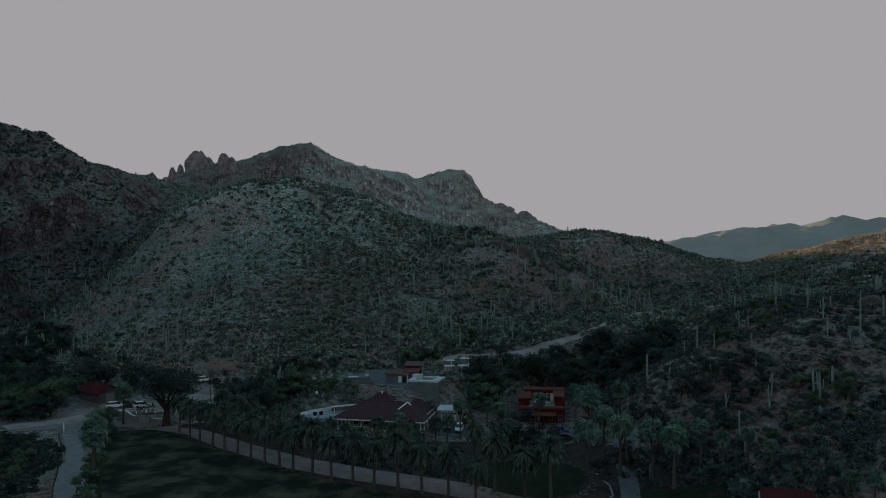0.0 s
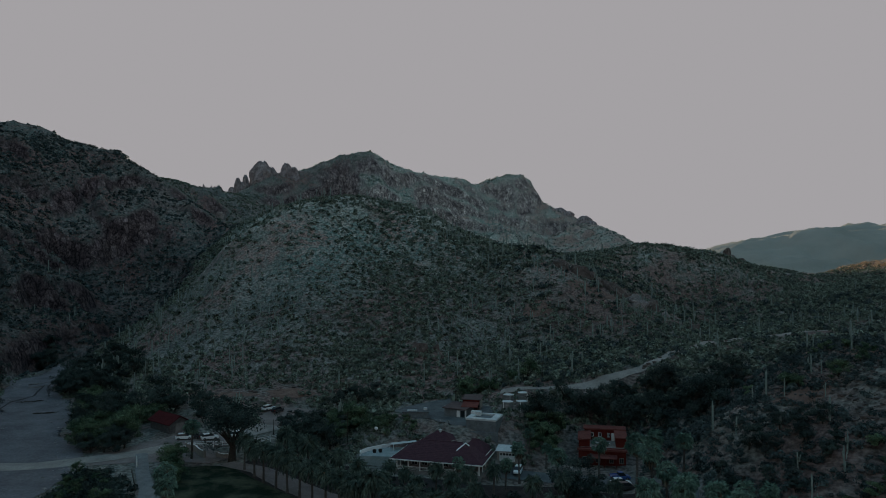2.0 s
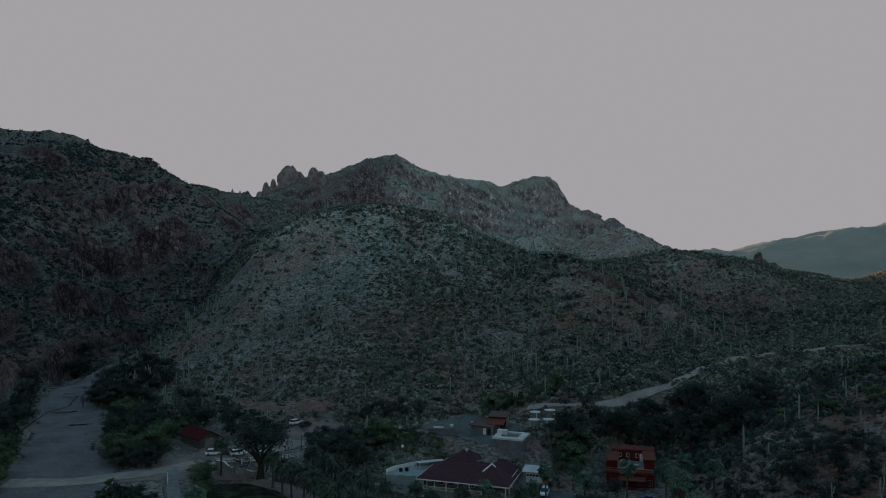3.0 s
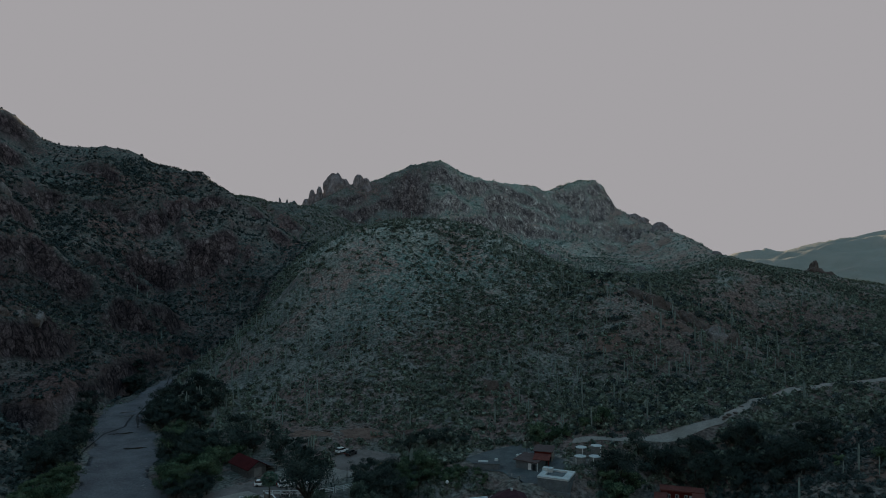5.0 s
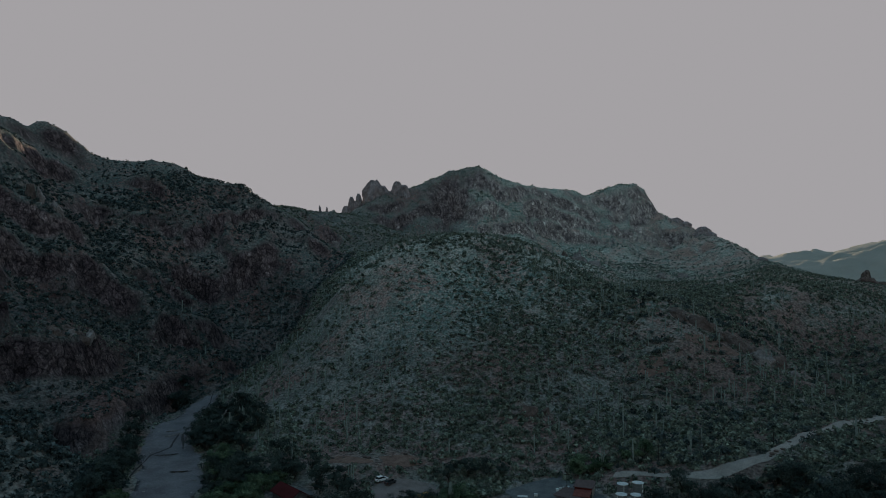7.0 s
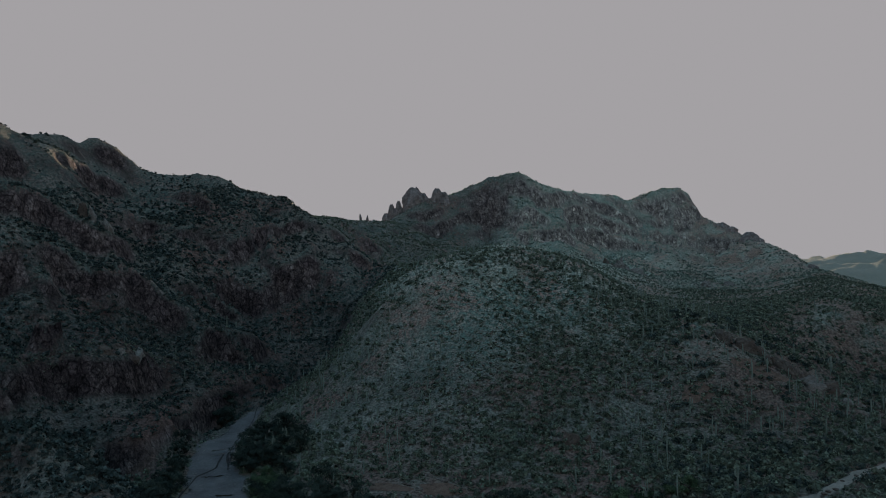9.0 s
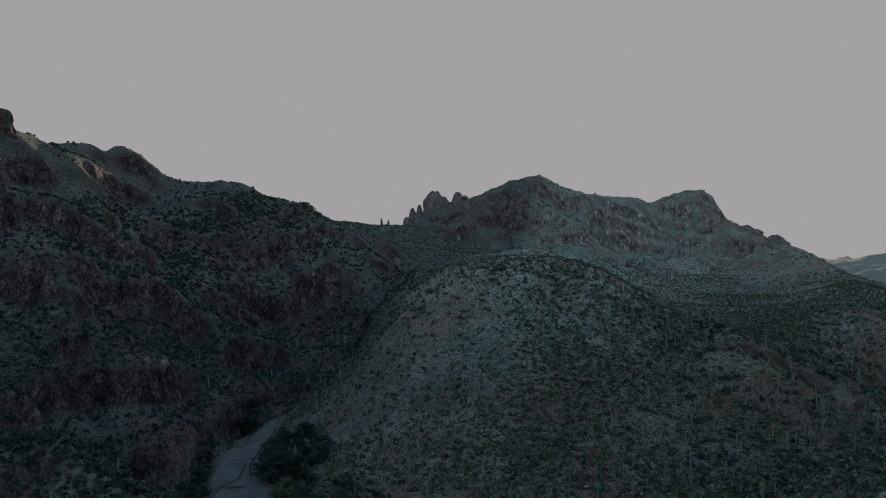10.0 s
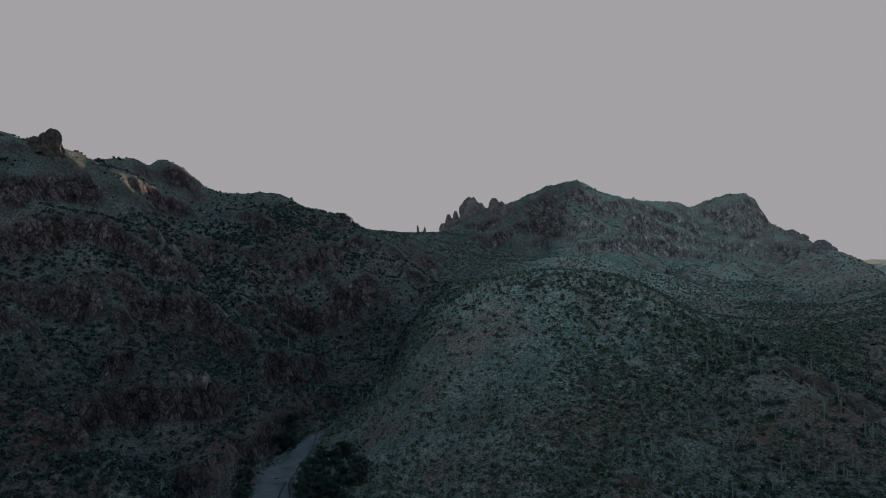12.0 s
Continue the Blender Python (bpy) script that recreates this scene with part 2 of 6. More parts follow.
# ---------------------------------------------------------------- the land
# Lines of the relief, as (x, y, height): crests, feet of slopes, valley floors.
LAND = {
    "skyline of the back range": [
        (-312, 731, 135), (-335, 781, 140), (-325, 790, 148), (-316, 803, 156), (-308, 809, 166),
        (-297, 816, 171), (-287, 826, 173), (-280, 831, 176), (-265, 839, 178), (-251, 854, 191), (-231, 870, 203), (-209, 880, 205),
        (-193, 889, 209), (-172, 914, 199), (-149, 938, 191), (-113, 968, 187), (-76, 1002, 186), (-68, 1013, 182), (-45, 1034, 189),
        (-12, 1065, 202), (8, 1085, 204), (23, 1095, 196), (36, 1094, 160), (58, 1083, 149), (77, 1062, 137), (101, 1030, 124)],
    "its long eastern shoulder": [
        (101, 1030, 124), (120, 998, 114), (137, 945, 99), (155, 892, 81), (162, 852, 79), (168, 818, 73), (174, 786, 66),
        (185, 742, 62), (196, 693, 61), (211, 662, 57), (230, 640, 46)],
    "foot of its cliffs": [
        (-300, 700, 106), (-268, 785, 118), (-225, 822, 122), (-163, 848, 120), (-118, 915, 124), (-85, 945, 122), (-40, 990, 120), (5, 1008, 114), (50, 1005, 100)],
    "its lower slope": [
        (-190, 650, 96), (-150, 720, 100), (-110, 790, 95), (-94, 866, 96), (-55, 895, 91), (-12, 915, 87), (40, 930, 80), (88, 930, 75), (118, 880, 66), (-57, 760, 76), (2, 795, 60), (68, 800, 60), (110, 780, 58)],
    "hollow behind the near hill": [
        (-212, 560, 88), (-150, 560, 84), (-90, 600, 70), (-40, 630, 54), (20, 670, 47), (60, 690, 50)],
    "far side of the crest": [
        (-335, 830, 128), (-300, 855, 150), (-258, 890, 170), (-205, 925, 182), (-140, 985, 160), (-90, 1045, 150), (-40, 1085, 165), (15, 1130, 170), (70, 1120, 122), (135, 1040, 92), (180, 950, 68), (190, 860, 60)],
    "land behind the range": [(-420, 900, 60), (-300, 1050, 60), (-150, 1200, 60), (50, 1300, 60), (200, 1150, 40), (330, 950, 30)],
    "crest of the near hill": [
        (-200, 322, 11), (-193, 332, 19), (-187, 350, 26), (-187, 375, 41), (-183, 400, 60), (-188, 430, 72), (-192, 462, 78), (-216, 513, 85), (-212, 560, 87)],
    "top of the near hill": [
        (-182, 400, 62), (-160, 396, 76), (-140, 399, 86), (-120, 408, 92), (-96, 424, 94), (-72, 444, 91), (-49, 456, 80), (-32, 472, 69),
        (-12, 475, 60), (14, 480, 54), (45, 470, 56), (79, 450, 65), (105, 490, 62), (125, 570, 60), (139, 772, 75)],
    "face of the near hill": [
        (-176, 313, 19), (-166, 338, 38), (-152, 344, 57), (-141, 349, 63), (-127, 344, 68), (-124, 352, 75), (-125, 377, 84), (-103, 368, 83), (-85, 392, 88),
        (-150, 317, 35), (-128, 310, 40), (-107, 353, 71), (-112, 308, 38), (-98, 296, 32), (-92, 356, 70), (-70, 312, 40), (-61, 350, 59), (-68, 279, 19), (-34, 295, 30), (-31, 363, 62),
        (-48, 361, 65), (-13, 359, 60), (2, 348, 58), (-20, 325, 40), (0, 307, 34), (24, 311, 38), (14, 348, 55), (-37, 260, 14), (-10, 281, 19), (33, 293, 23.5), (56, 325, 31), (28, 372, 52), (-24, 395, 65), (-10, 425, 62), (8, 402, 56),
        (50, 407, 55), (64, 391, 49), (71, 399, 53), (79, 442, 64), (96, 411, 57), (82, 376, 34), (116, 402, 43), (130, 470, 60), (156, 512, 52)],
    "foot of the near hill": [
        (-196, 300, 7), (-170, 262, 6), (-140, 238, 5), (-110, 226, 5), (-89, 219, 6), (-62, 222, 5), (-38, 228, 8), (-10, 234, 12), (18, 228, 14),
        (38, 234, 17)],
    "gully east of the near hill": [
        (60, 256, 19), (78, 290, 21), (92, 335, 21), (95, 366, 21), (120, 372, 27), (138, 400, 34), (165, 450, 37)],
    "western crest": [
        (-430, 215, 168), (-394, 262, 173), (-386, 277, 171), (-380, 285, 172.5), (-384, 296, 169), (-408, 335, 168.5), (-423, 382, 178), (-424, 412, 180.5),
        (-420, 428, 175), (-394, 448, 159), (-370, 466, 160), (-349, 469, 153), (-323, 481, 144), (-305, 493, 138), (-278, 497, 122),
        (-287, 540, 121), (-300, 590, 127), (-325, 680, 133), (-312, 731, 133)],
    "upper western faces": [
        (-379, 340, 147), (-374, 352, 143), (-320, 312, 109), (-312, 315, 97), (-336, 305, 116), (-301, 280, 80), (-375, 397, 127), (-395, 423, 147), (-364, 439, 138), (-332, 440, 129), (-325, 384, 90), (-300, 402, 90), (-288, 406, 83),
        (-292, 439, 107), (-277, 442, 103), (-256, 462, 89), (-253, 440, 81), (-228, 514, 87), (-330, 240, 100), (-345, 200, 110)],
    "western bench": [
        (-262, 195, 58), (-252, 234, 57), (-247, 254, 50), (-246, 267, 47), (-246, 297, 37), (-241, 313, 28), (-228, 330, 18), (-216, 335, 10)],
    "hollow above the bench": [
        (-302, 291, 76), (-283, 326, 68), (-275, 355, 59), (-262, 337, 51), (-280, 391, 49), (-250, 375, 36), (-241, 412, 42), (-235, 448, 66)],
    "foot of the western wall": [
        (-190, 130, 6), (-188, 156, 12), (-178, 200, 4), (-204, 250, 4.5), (-216, 275, 5), (-224, 305, 7)],
    "western lower face": [
        (-231, 204, 33), (-200, 179, 21), (-230, 238, 26), (-234, 278, 22), (-230, 150, 34), (-270, 232, 57), (-291, 250, 79)],
    "behind the western crest": [(-480, 300, 120), (-470, 420, 110), (-450, 520, 100), (-440, 650, 90), (-560, 500, 70), (-560, 250, 80)],
    "canyon floor": [
        (-216, 320, 6), (-214, 345, 10), (-217, 370, 20), (-220, 400, 34), (-222, 440, 53), (-214, 480, 72)],
    "wash": [(-205, 300, 4.5), (-188, 262, 3.2), (-166, 226, 1.6), (-145, 195, 1.0), (-125, 165, 0.5), (-112, 140, 0), (-105, 100, -0.5), (-100, 40, -1)],
    "valley floor": [
        (-30, 181, 0), (-25, 184.5, 0.4), (-37, 176, -0.5), (-40, 184, 0.8),
        (-92, 168, 0.6), (-70, 166, 0), (-64, 158, 0), (-47, 144, -0.2), (-20, 124, -0.3), (0, 116, -0.3), (15, 130, -0.3), (-65, 120, -0.2),
        (-80, 140, 0), (-150, 215, 2.0), (-128, 205, 1.6), (-100, 190, 1.8), (-84, 180, 1.2), (-70, 195, 1.5), (-62, 212, 2.2), (-45, 170, -0.6), (-45, 195, 3.0),
        (-28, 172, -1.6), (-8, 162, -1.8), (0, 172, -1.2), (20, 168, -1.0), (30, 160, -0.8), (20, 150, -0.6), (40, 125, 0), (-30, 150, -0.8), (0, 145, -0.8)],
    "terrace of the upper yard": [
        (-36, 206, 5.4), (-24, 228, 6.0), (-14, 214, 6.2), (-10, 199, 6.0), (-18, 182, 5.2), (-30, 190, 4.8), (-4, 190, 5.6), (0, 201, 9.0), (10, 210, 11.4)],
    "bank below the red house": [(14, 192, 2.0), (30, 196, 4.0), (40, 185, 5.0), (36, 172, 1.5)],
    "road up the gully": [(-5, 216, 10.8), (9, 212, 11.6), (25, 215, 14.4), (40, 224, 17.6), (52, 239, 20.0), (80, 257, 23.2), (104, 267, 24.8), (130, 276, 26)],
    "eastern slope": [
        (41, 161, 10), (50, 168, 15.5), (58, 171, 20), (65, 152, 19), (72, 163, 26), (73, 152, 24), (76, 185, 27), (48, 205, 15), (60, 220, 18.5), (92, 154, 27), (121, 200, 31), (90, 225, 23),
        (55, 148, 14), (60, 120, 6), (80, 110, 13), (104, 245, 23)],
    "eastern crest": [
        (115, 100, 24), (140, 160, 36), (174, 285, 41), (196, 377, 39), (175, 365, 30), (190, 430, 38), (185, 488, 45), (215, 530, 42)],
    "gully to the north-east": [
        (150, 350, 26), (185, 470, 39), (230, 605, 38)],
    "sunlit hill": [
        (257, 600, 46), (263, 556, 53.5), (272, 517, 58), (283, 488, 63), (286, 463, 64), (300, 420, 67), (320, 350, 64)],
    "in front of the sunlit hill": [
        (232, 575, 42), (238, 520, 46), (243, 480, 48), (245, 440, 49), (330, 600, 42), (356, 777, 40), (425, 797, 40), (510, 808, 42), (350, 450, 52), (330, 250, 44), (300, 100, 34), (430, 560, 44), (591, 1106, 46)],
    "far range": [
        (520, 2260, 110), (675, 2204, 134), (756, 2177, 140), (819, 2154, 168), (930, 2163, 190), (1016, 2124, 165), (1122, 2127, 169), (1180, 2004, 150),
        (1260, 1955, 172), (1420, 1900, 200), (1700, 1800, 200)],
    "second far range": [
        (700, 3000, 120), (1050, 2900, 190), (1230, 2850, 226), (1310, 2810, 256), (1378, 2777, 286), (1441, 2745, 232), (1530, 2700, 205), (1624, 2640, 275), (1750, 2560, 280)],
    "plain before the far range": [(500, 1200, 20), (300, 1500, 20), (800, 1300, 40), (900, 1700, 60), (400, 1900, 40), (1100, 900, 60), (700, 900, 60)],
    "outer land": [
        (-60, 60, -0.5), (60, 50, 0), (0, 0, -1), (-100, -200, -3), (100, -200, -2), (250, -150, 20), (-250, -150, 25), (-300, 60, 60), (-420, 100, 120),
        (-900, 0, 90), (900, 0, 60), (0, -900, -5), (-900, -900, 60), (900, -900, 60), (-900, 900, 80), (-900, 1800, 80), (0, 2200, 60),
        (-2500, -2500, 90), (2500, -2500, 90), (-2500, 2500, 120), (2500, 3200, 120), (0, 4000, 120), (4300, 0, 100), (-4300, 0, 100), (0, -3000, 60),
        (4300, 4600, 120), (-4300, 4600, 120)],
}
CRESTS = ("skyline of the back range", "its long eastern shoulder", "crest of the near hill", "top of the near hill", "western crest", "sunlit hill")


def lattice(seed):
    return np.random.RandomState(seed).rand(256, 256)


def value_noise(x, y, size, seed):
    """Smooth noise from -1 to 1 with bumps of the given size in metres."""
    g = lattice(seed)
    u, v = x / size + 71.3, y / size + 37.7
    i, j = np.floor(u).astype(int), np.floor(v).astype(int)
    a, b = u - i, v - j
    a, b = a * a * (3 - 2 * a), b * b * (3 - 2 * b)
    i0, i1, j0, j1 = i % 256, (i + 1) % 256, j % 256, (j + 1) % 256
    return 2 * ((g[i0, j0] * (1 - a) + g[i1, j0] * a) * (1 - b) + (g[i0, j1] * (1 - a) + g[i1, j1] * a) * b) - 1


def fractal(x, y, size, octaves, seed, keep=0.5):
    return sum(value_noise(x, y, size / 2 ** k, seed + k) * keep ** k for k in range(octaves))


def ridged(x, y, size, seed):
    """Noise with sharp furrows, from -1 to 1."""
    return 2 * np.sqrt(np.abs(value_noise(x, y, size, seed))) - 1.2


def along(line, step):
    """Points along a line of the relief, at most step metres apart."""
    out = []
    for a, b in zip(line, line[1:]):
        n = max(1, int(math.hypot(b[0] - a[0], b[1] - a[1]) / step))
        out += [tuple(a[k] + (b[k] - a[k]) * i / n for k in range(3)) for i in range(n)]
    return out + [line[-1]]


LINES = ("skyline of the back range", "its long eastern shoulder", "crest of the near hill", "top of the near hill", "western crest", "western bench", "wash", "road up the gully",
         "canyon floor", "foot of the near hill", "sunlit hill", "far range", "second far range")


def relief():
    """Centres and weights of the smooth surface through the lines of the relief."""
    knots = []
    for name, line in LAND.items():
        knots += along(line, 60 if "far" in name else 16) if name in LINES else line
    seen = {}
    for k in knots:
        seen.setdefault((round(k[0]), round(k[1])), k)
    p = np.array(list(seen.values()), float)
    n = len(p)
    d = np.hypot(p[:, None, 0] - p[None, :, 0], p[:, None, 1] - p[None, :, 1])
    a = np.zeros((n + 1, n + 1))
    a[:n, :n], a[:n, n], a[n, :n] = -d - np.eye(n) * 0.3, 1, 1
    w = np.linalg.solve(a, np.r_[p[:, 2], 0])
    return p[:, :2], w


def spaced(*runs):
    """Grid lines: runs of (start, end, step); the step eases from run to run."""
    out = []
    for a, b, s in runs:
        out += list(np.arange(a, b - s * 0.4, s))
    return np.array(out + [runs[-1][1]])


GX = spaced((-4600, -1400, 320), (-1400, -640, 60), (-640, -430, 12), (-430, 330, 2.3), (330, 640, 8), (640, 1800, 24), (1800, 4600, 280))
GY = spaced((-3200, -300, 290), (-300, 84, 24), (84, 112, 4), (112, 500, 2.3), (500, 1130, 3.6), (1130, 2400, 26), (2400, 3100, 50), (3100, 4800, 340))


def distance_to(points, x, y):
    best = np.full(x.shape, 1e9)
    for px, py, _ in points:
        np.minimum(best, (x - px) ** 2 + (y - py) ** 2, out=best)
    return np.sqrt(best)


def smooth(v, a, b):
    s = np.clip((v - a) / (b - a), 0, 1)
    return s * s * (3 - 2 * s)


def land_heights():
    centres, w = relief()
    xx, yy = np.meshgrid(GX, GY)
    z = np.zeros(xx.shape)
    for r in range(len(GY)):
        d = np.hypot(GX[:, None] - centres[None, :, 0], GY[r] - centres[None, :, 1])
        z[r] = -d @ w[:-1] + w[-1]
    slope = np.hypot(np.gradient(z, GX, axis=1), np.gradient(z, GY, axis=0))
    near_crest = distance_to([q for n in CRESTS for q in along(LAND[n], 8)], xx, yy)
    calm = 0.3 + 0.7 * smooth(near_crest, 4, 30)
    rugged = smooth(slope, 0.10, 0.32)
    # gullies and knobs
    z = z + rugged * calm * (fractal(xx, yy, 34, 4, 11) * 2.4 - np.abs(fractal(xx, yy, 60, 3, 31)) * 3.0 + 1.2)
    # buttresses of the back range, cliff bands and columns there and on the rocky western wall
    west = smooth(-xx - 0.10 * yy, 150, 190) * smooth(yy, 90, 140) * (1 - smooth(yy, 600, 680))
    back = smooth(yy, 640, 760) * smooth(z, 72, 104) * (1 - smooth(yy, 1120, 1250)) * (1 - smooth(xx, 90, 135))
    z = z + back * smooth(near_crest, 5, 42) * (8 - 30 * np.abs(fractal(xx, yy, 92, 4, 131)) + 8 * fractal(xx, yy, 40, 2, 137))
    z = z + west * calm * rugged * (7 - 22 * np.abs(fractal(xx, yy, 64, 3, 141)) + 3.0 * fractal(xx, yy, 26, 2, 147))
    rocky = np.maximum(west, back) * smooth(slope, 0.30, 0.55)
    band = 30 + 6 * value_noise(xx, yy, 90, 51)
    ph = (z + 14 * fractal(xx, yy, 75, 3, 53)) / band
    fl = ph - np.floor(ph)
    z = z + rocky * calm * (0.46 + 0.1 * back) * band * (smooth(fl, 0.30, 0.70) - fl) * smooth(value_noise(xx, yy, 38, 59), -0.6, 0.25)
    slope2 = np.clip(np.hypot(np.gradient(z, GX, axis=1), np.gradient(z, GY, axis=0)), 0, 2.2)
    z = z + rocky * calm * slope2 * (1 + 0.6 * back) * (2.8 * value_noise(xx, yy, 30, 56) + 2.2 * ridged(xx, yy, 17, 57) + 1.0 * ridged(xx, yy, 8.3, 58)) * smooth(value_noise(xx, yy, 55, 65), -0.7, 0.3)
    z = z + rugged * 0.45 * value_noise(xx, yy, 5, 61)
    z = z + smooth(yy, 1350, 1700) * (fractal(xx, yy, 420, 5, 81) * 18 - np.abs(fractal(xx, yy, 300, 5, 91)) * 60 + 4)
    return z, slope


GZ, GS = land_heights()


def height(x, y):
    """The height of the land at x, y (arrays or numbers), on the ground mesh itself."""
    x, y = np.asarray(x, float), np.asarray(y, float)
    i = np.clip(np.searchsorted(GX, x) - 1, 0, len(GX) - 2)
    j = np.clip(np.searchsorted(GY, y) - 1, 0, len(GY) - 2)
    a, b = (x - GX[i]) / (GX[i + 1] - GX[i]), (y - GY[j]) / (GY[j + 1] - GY[j])
    low = GZ[j, i] * (1 - a) + GZ[j, i + 1] * a
    return low * (1 - b) + (GZ[j + 1, i] * (1 - a) + GZ[j + 1, i + 1] * a) * b


def mesh_from(name, verts, faces, materials=(), smooth_shade=False):
    """A mesh from arrays of corners and of faces with equally many corners each."""
    me = bpy.data.meshes.new(name)
    verts, faces = np.asarray(verts, np.float32), np.asarray(faces, np.int32)
    k = faces.shape[1]
    me.vertices.add(len(verts))
    me.vertices.foreach_set("co", verts.ravel())
    me.loops.add(faces.size)
    me.loops.foreach_set("vertex_index", faces.ravel())
    me.polygons.add(len(faces))
    me.polygons.foreach_set("loop_start", np.arange(0, faces.size, k, dtype=np.int32))
    me.polygons.foreach_set("use_smooth", np.full(len(faces), smooth_shade))
    me.update(calc_edges=True)
    for m in materials:
        me.materials.append(m)
    return me


def build_ground():
    ny, nx = GZ.shape
    xx, yy = np.meshgrid(GX, GY)
    v = np.stack([xx, yy, GZ], -1).reshape(-1, 3)
    i = (np.arange(ny - 1)[:, None] * nx + np.arange(nx - 1)[None]).ravel()
    f = np.stack([i, i + 1, i + nx + 1, i + nx], -1)
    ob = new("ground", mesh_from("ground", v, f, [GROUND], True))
    return tagged(ob, "stony brown desert ground rising into rocky hills and cliffs", "ground", kind="structure")


ground = build_ground()

# ---------------------------------------------------------------- helpers for things
def part(name, bm, mat, parent, label="", smooth_shade=False):
    """Link a bmesh (or a ready mesh) as one mesh object under a thing or a part."""
    if isinstance(bm, bmesh.types.BMesh):
        me = bpy.data.meshes.new(name)
        bmesh.ops.recalc_face_normals(bm, faces=bm.faces)
        bm.to_mesh(me)
        bm.free()
        if smooth_shade:
            me.polygons.foreach_set("use_smooth", np.full(len(me.polygons), True))
    else:
        me = bm
    if mat and not me.materials:
        me.materials.append(mat)
    ob = new(name, me)
    ob.parent = parent
    return tagged(ob, label)


def thing(name, x, y, turn=0.0, z=None, label="", category="", group="", kind=""):
    """An Empty at the base of a thing, standing on the land unless z is given."""
    ob = new(name)
    ob.matrix_basis = pose(x, y, float(height(x, y)) if z is None else z, 0, 0, turn)
    return tagged(ob, label, category, group, kind)


def block(bm, x0, x1, y0, y1, z0, z1, bevel=0.0):
    v = [bm.verts.new((x, y, z)) for z in (z0, z1) for x, y in ((x0, y0), (x1, y0), (x1, y1), (x0, y1))]
    made = [bm.faces.new([v[i] for i in q]) for q in ((3, 2, 1, 0), (4, 5, 6, 7), (0, 1, 5, 4), (1, 2, 6, 5), (2, 3, 7, 6), (3, 0, 4, 7))]
    if bevel:
        bmesh.ops.bevel(bm, geom=list({e for f in made for e in f.edges}), offset=bevel, segments=1, affect="EDGES")
    return bm


def boxed(*args, **kw):
    return block(bmesh.new(), *args, **kw)


def tube(bm, points, radii, sides=8, ribs=0.0):
    """A tapered tube through points; ribs: depth of its flutes."""
    rings = []
    up = Vector((0, 0, 1))
    for k, (p, r) in enumerate(zip(points, radii)):
        p = Vector(p)
        a = (Vector(points[min(k + 1, len(points) - 1)]) - Vector(points[max(k - 1, 0)])).normalized()
        s = a.cross(Vector((0, 1, 0)) if abs(a.z) > 0.8 else up).normalized()
        u = s.cross(a)
        ring = []
        for i in range(sides):
            w = 2 * math.pi * i / sides
            q = r * (1 - ribs * (i % 2))
            ring.append(bm.verts.new(p + s * math.cos(w) * q + u * math.sin(w) * q))
        rings.append(ring)
    for a, b in zip(rings, rings[1:]):
        for i in range(sides):
            bm.faces.new((a[i], a[(i + 1) % sides], b[(i + 1) % sides], b[i]))
    bm.faces.new(rings[0][::-1])
    bm.faces.new(rings[-1])
    return bm


def leaf_arrays(rng, centres, size, stretch=(1, 1, 1), around=None):
    """One small triangle round each centre, turned at random."""
    n = len(centres)
    if around is not None:
        # leaves lie over the bush like scales, with some disorder
        out = centres - around
        out = out / (np.linalg.norm(out, axis=1, keepdims=True) + 1e-6) + rng.randn(n, 3) * 0.35
        out /= np.linalg.norm(out, axis=1, keepdims=True)
        s = np.cross(out, rng.randn(n, 3))
        s /= np.linalg.norm(s, axis=1, keepdims=True) + 1e-6
        t = np.cross(out, s)
        k = size * (0.6 + 0.8 * rng.rand(n, 1))
        v = np.stack([centres + s * k, centres + (-0.5 * s + 0.87 * t) * k, centres + (-0.5 * s - 0.87 * t) * k], 1)
        return v.reshape(-1, 3)
    d = rng.randn(n, 3, 3)
    d -= d.mean(1, keepdims=True)
    d /= np.linalg.norm(d, axis=2, keepdims=True) + 1e-6
    s = size * (0.6 + 0.8 * rng.rand(n, 1, 1))
    v = centres[:, None, :] + d * s * np.array(stretch)
    return v.reshape(-1, 3)


def clump(rng, n, rx, rz, base=0.0, hollow=0.45):
    """Points in a lumpy half-open shell: a bush from the ground up, or a crown."""
    lobes = rng.randn(5, 3) * np.array([rx, rx, rz]) * 0.38
    c = lobes[rng.randint(0, 5, n)]
    d = rng.randn(n, 3)
    d /= np.linalg.norm(d, axis=1, keepdims=True)
    r = (hollow + (1 - hollow) * rng.rand(n, 1)) ** 0.6
    p = c + d * r * np.array([rx, rx, rz]) * 0.66
    p[:, 2] = np.abs(p[:, 2] + rz * 0.55) + base
    return p


def tiled(proto, places, turns, scales):
    """Copies of a triangle soup at places, turned about z and scaled: one array of corners."""
    c, s = np.cos(turns), np.sin(turns)
    out = np.empty((len(places), len(proto), 3), np.float32)
    out[:, :, 0] = (proto[None, :, 0] * c[:, None] - proto[None, :, 1] * s[:, None]) * scales[:, None] + places[:, None, 0]
    out[:, :, 1] = (proto[None, :, 0] * s[:, None] + proto[None, :, 1] * c[:, None]) * scales[:, None] + places[:, None, 1]
    out[:, :, 2] = proto[None, :, 2] * scales[:, None] + places[:, None, 2]
    return out.reshape(-1, 3)


def soup(name, verts, mat):
    return new(name, mesh_from(name, verts, np.arange(len(verts)).reshape(-1, 3), [mat]))


